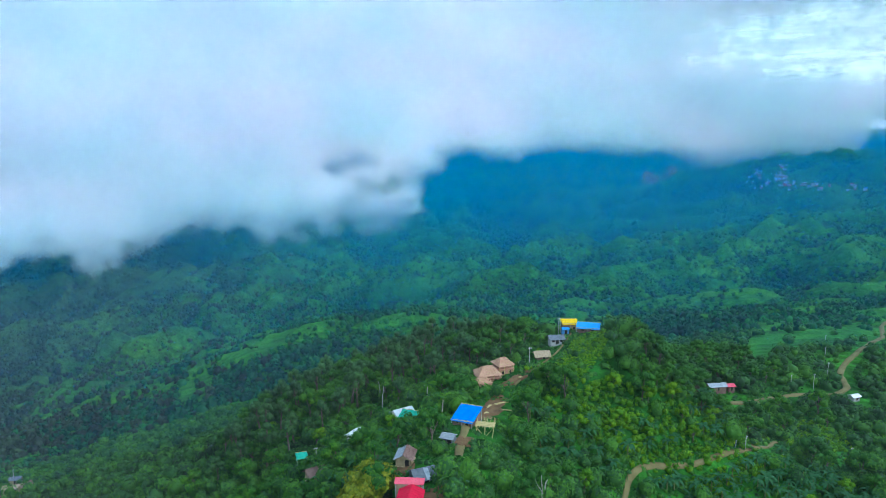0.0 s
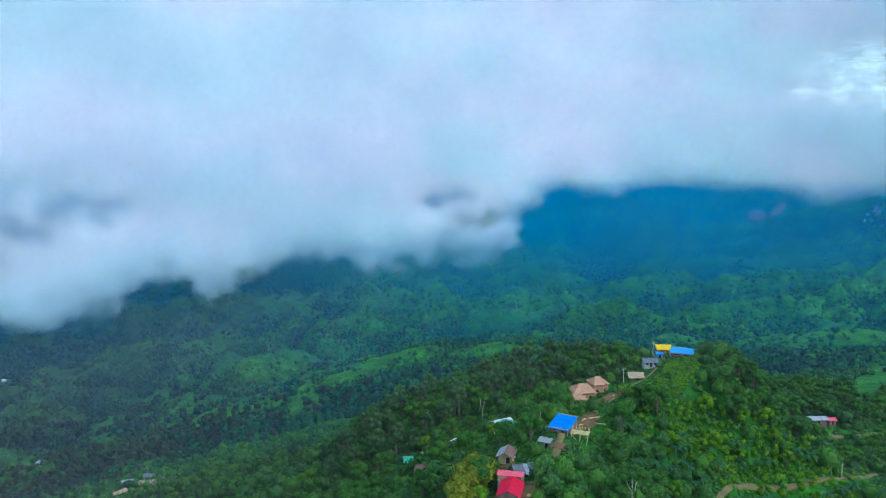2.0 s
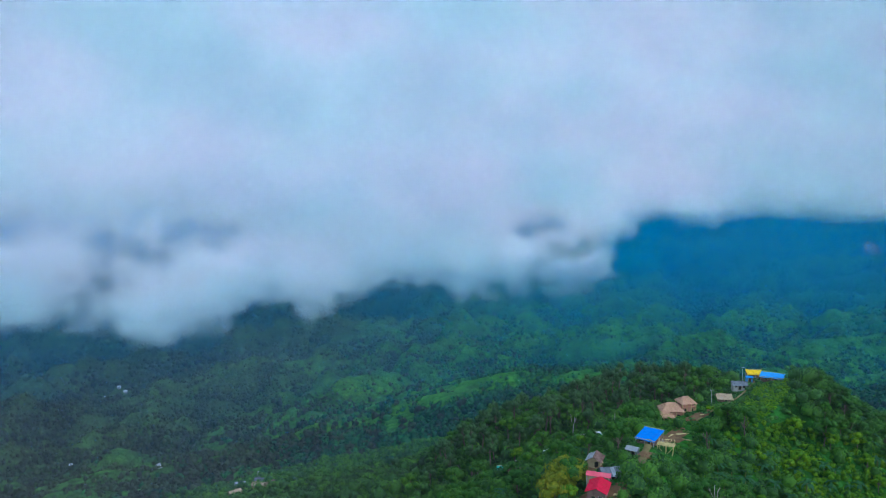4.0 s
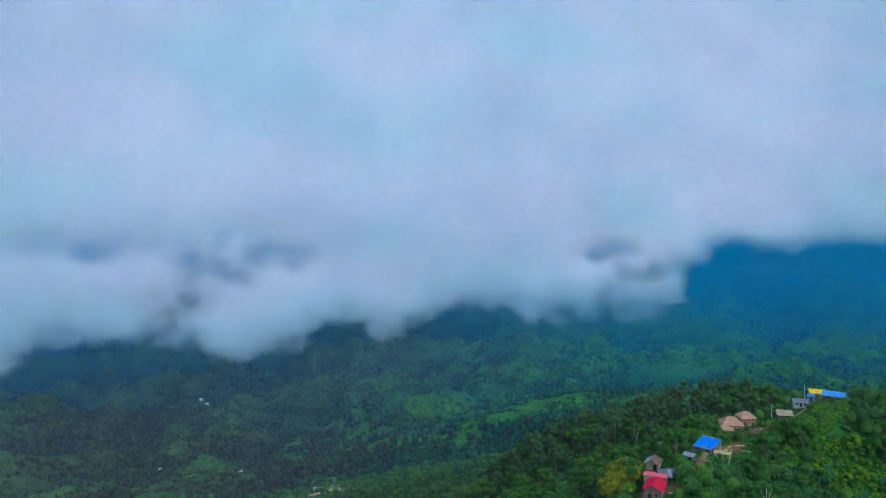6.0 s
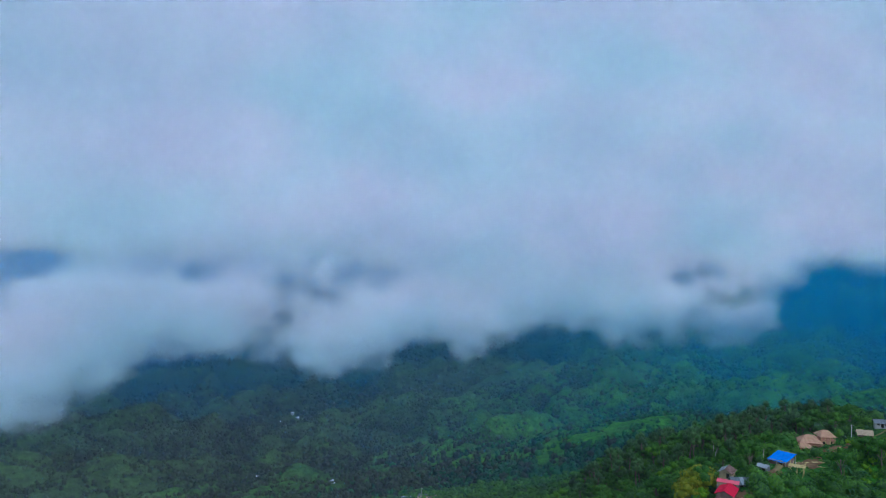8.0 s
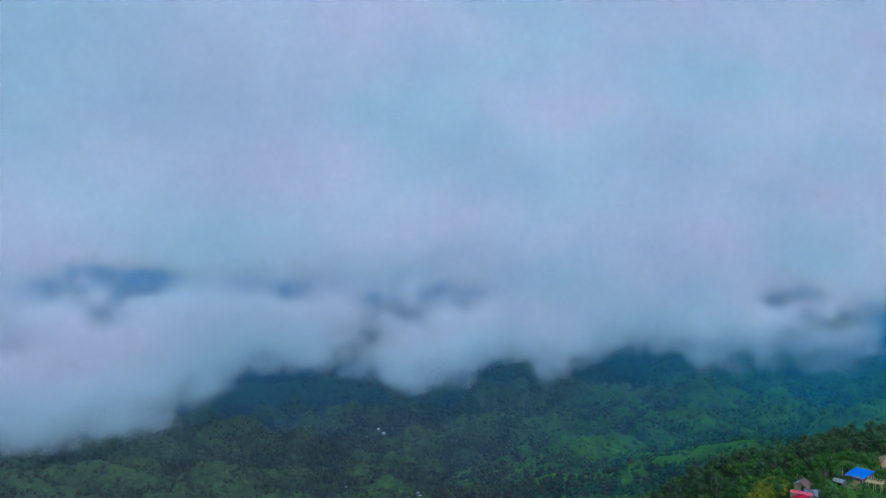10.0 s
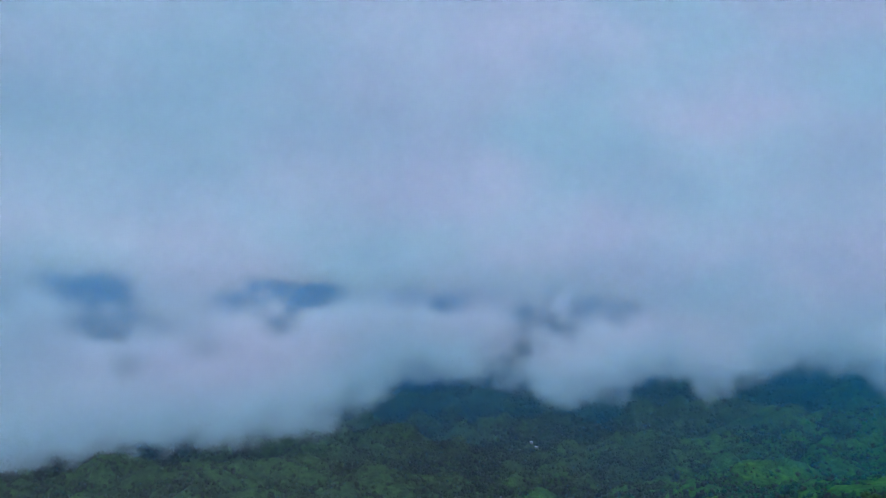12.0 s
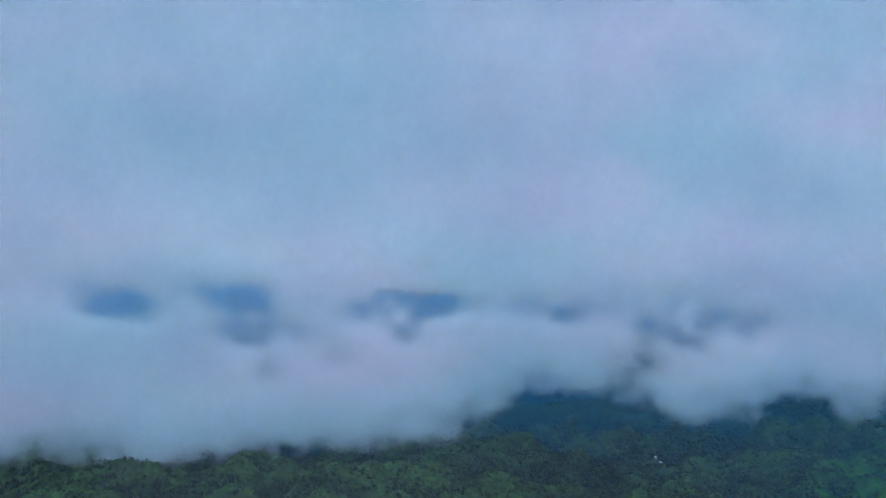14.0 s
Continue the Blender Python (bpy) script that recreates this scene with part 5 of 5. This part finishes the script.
tarp_shelter("hilltop_house", "hilltop house under a large pale blue roof", 46.8, 216.0, -14, 7.6, 6.4, 2.2, 0.4, M["blue_pale"], M["rust"], lift=0.0)
house("roadside_shed", "low grey sheet-roofed shed by the track", "shed", 104.0, 251.0, 8, 6.4, 3.4, 1.7, 0.7, M["rust"], M["zinc"], windows=(), lift=0.9)
house("roadside_stall", "small stall with a faded red roof by the track", "shed", 109.6, 252.0, 8, 2.4, 2.6, 1.8, 0.5, M["rust"], M["pink"], windows=(), lift=0.8)
house("white_roof_stall", "stall with a white sheet roof beside the track", "shed", 157.0, 251.0, 20, 3.2, 2.4, 1.5, 0.5, M["concrete"], M["white"], lift=0.3)
tarp_shelter("green_shelter", "small shelter under a green tarpaulin among trees", -42.5, 194.5, 20, 3.6, 3.4, 2.6, 0.8, M["green"], lift=1.4)
house("brown_roof_hut", "hut with a domed rust-brown roof under the trees", "hut", -30.5, 154.5, 30, 4.4, 3.8, 2.2, 1.3, M["plank"], M["rust"], windows=(), lift=0.8)
house("pale_roof_hut", "narrow hut with a white sheet roof under trees", "hut", -25.4, 187.0, 60, 4.2, 2.4, 2.3, 0.5, M["wall"], M["white"], windows=(), lift=2.2)
tarp_shelter("washing_shelter", "small shelter draped with a blue and white sheet", -16.8, 127.5, 12, 2.6, 2.2, 2.2, 0.5, M["blue_pale"])
house("metal_roof_hut", "hut with pale metal roof below the red house", "hut", -22.0, 118.5, 40, 3.8, 3.2, 2.0, 0.8, M["plank"], M["white"], windows=())

# cut timber lying about the building site
def timber_pile(x, y, turn, n, length, rng):
    root = tagged(new("timber_pile"), "loose pile of sawn timber on bare earth", "timber", group="timber on the building site")
    root.matrix_basis = pose(x, y, ground_z(x, y) + 0.2, 0, 0, turn)
    for k in range(n):
        bm = bmesh.new()
        box(bm, 0, 0, 0, length * rng.uniform(0.7, 1.0), 0.16, 0.1)
        ob = part("board", bm, M["lumber"], root)
        ob.matrix_basis = pose(rng.uniform(-0.2, 0.2), 0.2 * (k % 4) - 0.3, 0.105 * (k // 4), 0, 0, rng.uniform(-7, 7))


_rng = np.random.RandomState(4)
for _x, _y, _t, _n, _len in ((15.5, 176.5, 25, 7, 4.0), (12.0, 174.0, 60, 6, 3.2), (10.5, 168.5, 40, 5, 3.0), (17.0, 172.0, -20, 6, 3.6), (22.5, 190.5, 50, 5, 3.0), (-2.2, 118.6, 70, 5, 2.6)):
    timber_pile(_x, _y, _t, _n, _len, _rng)

# scattered farmhouses down the slope and across the valley
for _x, _y, _t, _w, _r in ((-199, 296, 15, 6.5, "thatch"), (-190, 292, 70, 5, "rust"), (-222, 314, 30, 5.5, "zinc"), (-204, 280, 60, 6, "thatch"), (-214, 322, 10, 5, "zinc_dark")):
    house("farmhouse", "pale-roofed farmhouse in a clearing below the ridge", "house", _x, _y, _t, _w, _w * 0.62, 2.2, 0.9, M["plank"], M[_r], lift=0.5, group="farmhouses in the valley")
for _x, _y, _t, _w, _r in ((-435, 481, 20, 7, "white"), (-446, 486, 70, 6, "zinc"), (-488, 476, 40, 8, "white"), (-496, 470, 0, 6, "white"), (-366, 427, 30, 6, "white"), (-372, 432, 80, 5, "zinc"), (-517, 485, 10, 7, "zinc"), (-528, 480, 60, 6, "thatch"),
                       (-748, 838, 10, 8, "white"), (-758, 836, 20, 7, "white"), (-770, 834, 5, 9, "zinc"), (-783, 832, 15, 7, "white"), (-920, 421, 30, 8, "white"), (-932, 424, 5, 8, "white"), (-1010, 560, 5, 8, "white")):
    _w *= 0.62
    house("valley_house", "small pale-roofed house far down in the valley", "house", _x, _y, _t, _w, _w * 0.65, 2.2, 0.9, M["concrete"], M[_r], lift=0.8, group="farmhouses in the valley", windows=(("s", 0.3),))



# ---- single plants, poles ----
def strip_leaf(length, width, droop, fold=0.25, n=6):
    """A long blade from the origin along x, arching over and folded along its midrib."""
    verts, faces = [], []
    for i in range(n + 1):
        f = i / n
        w = width * (math.sin(math.pi * min(1, 0.12 + f * 0.88)) ** 0.7) * 0.5 if f < 1 else 0.01
        x, z = length * (f - 0.18 * f * f * droop), length * (0.55 * f - 0.75 * droop * f * f)
        verts += [(x, -w, z + fold * w), (x, 0, z), (x, w, z + fold * w)]
    for i in range(n):
        b = i * 3
        faces += [(b, b + 3, b + 4, b + 1), (b + 1, b + 4, b + 5, b + 2)]
    return verts, faces


def banana(rng):
    root = tagged(new("banana_plant"), "banana plant with broad arching blue-green leaves", "plant", group="banana plants on the slope")
    h = rng.uniform(1.6, 2.6)
    v, f = tube([(0, 0, -0.8), (0.03, 0, h * 0.5), (0.06, 0.03, h)], [0.17, 0.14, 0.09], 6)
    part_mesh("stem", link_mesh("stem", v, f, M["banana_stem"], True), root)
    n = 8
    for k in range(n):
        v, f = strip_leaf(rng.uniform(1.9, 2.7), rng.uniform(0.5, 0.72), rng.uniform(0.75, 1.35))
        leaf = part_mesh("leaf", link_mesh("leaf", v, f, M["banana"], True), root)
        leaf.matrix_basis = pose(0.05, 0, h - 0.1, 0, rng.uniform(-25, 10), 360 * k / n + rng.uniform(-18, 18))
    return root


def palm(x, y, h, rng):
    root = tagged(new("palm_tree"), "coconut palm with feathery drooping fronds behind the house", "tree")
    root.matrix_basis = pose(x, y, ground_z(x, y), 0, 0, 30)
    v, f = tube([(0, 0, -1), (0.1, 0, h * 0.4), (0.3, 0, h * 0.75), (0.4, 0, h)], [0.22, 0.17, 0.14, 0.12], 8)
    part_mesh("trunk", link_mesh("trunk", v, f, M["bark_pale"], True), root)
    for k in range(16):
        L, droop = rng.uniform(3.4, 4.4), rng.uniform(0.7, 1.5)
        verts, faces = [], []
        n = 18
        for i in range(n + 1):
            q = i / n
            px, pz = L * (q - 0.2 * q * q * droop), L * (0.5 * q - 0.75 * droop * q * q)
            if 0 < i < n:
                w = 0.85 * math.sin(math.pi * (0.1 + 0.85 * q)) ** 0.6
                for s in (-1, 1):
                    b = len(verts)
                    verts += [(px - 0.07, 0, pz), (px + 0.07, 0, pz), (px + 0.35 * w + 0.02, s * w, pz - 0.35 * w)]
                    faces.append((b, b + 1, b + 2) if s < 0 else (b + 1, b, b + 2))
        rib = tube([(L * (q - 0.2 * q * q * droop), 0, L * (0.5 * q - 0.75 * droop * q * q)) for q in (0, 0.33, 0.66, 1.0)], [0.05, 0.04, 0.025, 0.01], 4)
        verts, faces = merge([(verts, faces), rib])
        leaf = part_mesh("frond", link_mesh("frond", verts, faces, M["leaf_bright"] if k % 3 == 0 else M["leaf"]), root)
        leaf.matrix_basis = pose(0.4, 0, h - 0.05, 0, rng.uniform(-30, 15), 360 * k / 16 + rng.uniform(-10, 10))
    return root


def bare_tree(x, y, h, rng, name="bare_tree", label="dead tree with a forked pale trunk and bare limbs"):
    root = tagged(new(name), label, "tree")
    root.matrix_basis = pose(x, y, ground_z(x, y), 0, 0, rng.uniform(0, 360))
    part_mesh("trunk", (lambda p: link_mesh("trunk", p[0], p[1], M["bark_pale"], True))(tube([(0, 0, -1), (0.05, 0, h * 0.3), (0, 0.1, h * 0.52)], [0.24, 0.19, 0.14], 7)), root)
    for k in range(5):
        th, r = 1.25 * k + rng.uniform(-0.3, 0.3), h * rng.uniform(0.16, 0.3)
        z0 = h * (0.5 if k < 2 else 0.62)
        base = (0, 0.1, h * 0.5) if k < 2 else (0.5 * r * math.cos(th), 0.5 * r * math.sin(th), z0)
        v, f = tube([base, (r * 0.6 * math.cos(th), r * 0.6 * math.sin(th), z0 + h * 0.2), (r * math.cos(th), r * math.sin(th), h * rng.uniform(0.85, 1.02))], [0.11, 0.07, 0.02], 5)
        part_mesh("limb", link_mesh("limb", v, f, M["bark_pale"], True), root)
    return root


def pole(x, y, h, arm=True):
    root = tagged(new("utility_pole"), "thin grey utility pole standing on the hillside", "pole", group="utility poles")
    root.matrix_basis = pose(x, y, ground_z(x, y), 0, 0, 25)
    v, f = tube([(0, 0, -1.2), (0, 0, h * 0.5), (0, 0, h)], [0.14, 0.12, 0.09], 8)
    part_mesh("shaft", link_mesh("shaft", v, f, M["pole"], True), root)
    if arm:
        bm = bmesh.new()
        box(bm, 0, 0, h - 0.5, 1.3, 0.1, 0.1)
        bar = part("crossarm", bm, M["pole"], root)
        for s in (-0.55, 0.0, 0.55):
            bm = bmesh.new()
            bmesh.ops.create_cone(bm, segments=6, radius1=0.05, radius2=0.03, depth=0.16, cap_ends=True, matrix=Matrix.Translation((s, 0, h - 0.32)))
            part("insulator", bm, M["white"], bar)
    return root


M["banana_stem"] = plain_mat("banana_stem", (0.12, 0.16, 0.05), (0.22, 0.26, 0.1), 1.5)


def anywhere(x, y):
    return np.ones(x.shape, bool)


def plants():
    rng = np.random.RandomState(11)
    kinds = [banana(rng) for _ in range(5)]
    spots = spots_in(rng, 150, 54, 112, 148, 181, 0.3, 1.9, anywhere, 1) + spots_in(rng, 32, 62, 100, 184, 208, 0.3, 2.6, anywhere, 1) + spots_in(rng, 30, 22, 52, 148, 176, 0.3, 3.0, anywhere, 1) + spots_in(rng, 18, -40, -6, 120, 180, 0.3, 3.0, anywhere, 2)
    plant(kinds, spots, rng, 0.95, 1.5)
    palm(-0.3, 168.0, 5.6, rng)
    palm(-4.5, 176.0, 9.0, rng)
    bare_tree(-19.8, 214.0, 8.2, rng)
    bare_tree(19.5, 126.0, 6.5, rng)
    bare_tree(104, 150, 5.0, rng)
    # bright single trees round the houses
    gold = [make_tree("golden_tree", rng, 6.2, 3.6, 10, 0.3, M["bark"], 190, "bushy tree with golden yellow-green leaves beside the red house")]
    gold[0][1].data.materials[0] = M["leaf_orange"]
    plant([gold[0][0]], [(-13.4, 125.5), (-16.6, 120.5)], rng, 1.2, 1.45)
    lime = [make_tree("lime_green_tree", rng, rng.uniform(4.5, 6.5), rng.uniform(1.8, 2.6), 6, 0.34, M["bark"], 80, "young tree with bright lime-green leaves") for _ in range(4)]
    for _, crown in lime:
        crown.data.materials[0] = M["leaf_bright"]
    plant([t for t, _ in lime], [(-12.5, 118.0), (-17.5, 121.5), (-5.0, 166.0), (3.5, 172.5), (28, 168), (36, 172), (24, 160), (45, 176), (58, 186), (66, 189), (70, 182), (56, 178), (-14, 176), (-20, 165), (33, 150), (48, 186), (78, 190), (31, 182), (112, 188), (120, 205), (-60, 230), (-38, 205)] + spots_in(rng, 12, 25, 125, 130, 215, 0.8, 4.0, anywhere), rng, 0.6, 1.15)
    for x, y, h in ((25.8, 198.5, 5.4), (38.0, 220.0, 6.2), (83.0, 184.0, 4.2), (86.0, 184.5, 4.2), (136, 258, 6.5), (146, 260, 6.5), (158, 272, 7), (170, 296, 7), (182, 318, 7), (-36.5, 186, 6.5), (120, 190, 5.5), (-215, 322, 8)):
        pole(x, y, h)


plants()

# ---- the far village on its hill ----
def village():
    rng = np.random.RandomState(3)
    kinds = ["white", "zinc", "pink", "zinc_dark", "zinc", "rust", "blue_pale", "zinc"]
    n = 0
    for a, b, count, wide in (((868, 1916), (900, 1905), 8, 12), ((905, 1880), (900, 1780), 20, 20), ((911, 1900), (932, 1920), 8, 10), ((900, 1785), (935, 1725), 12, 14), ((957, 1650), (950, 1570), 6, 10), ((866, 1955), (893, 1965), 10, 12), ((903, 1905), (915, 1845), 22, 16), ((974, 2012), (986, 2020), 6, 8), ((893, 1690), (912, 1650), 8, 10)):
        for k in range(count):
            f = (k + rng.uniform(0.2, 0.8)) / count
            x, y = a[0] + (b[0] - a[0]) * f + rng.normal(0, wide * 0.5), a[1] + (b[1] - a[1]) * f + rng.normal(0, wide)
            w = rng.uniform(4, 7.5)
            n += 1
            house("village_house", "small village house with a pale metal roof", "house", x, y, rng.uniform(-40, 40), w, w * rng.uniform(0.6, 0.8), rng.uniform(2.6, 4.4), 1.4, M["concrete"] if n % 4 else M["pink"], M[kinds[n % 8]], lift=4.0, group="village on the far hill", windows=(("s", 0.25), ("s", -0.25)))


village()
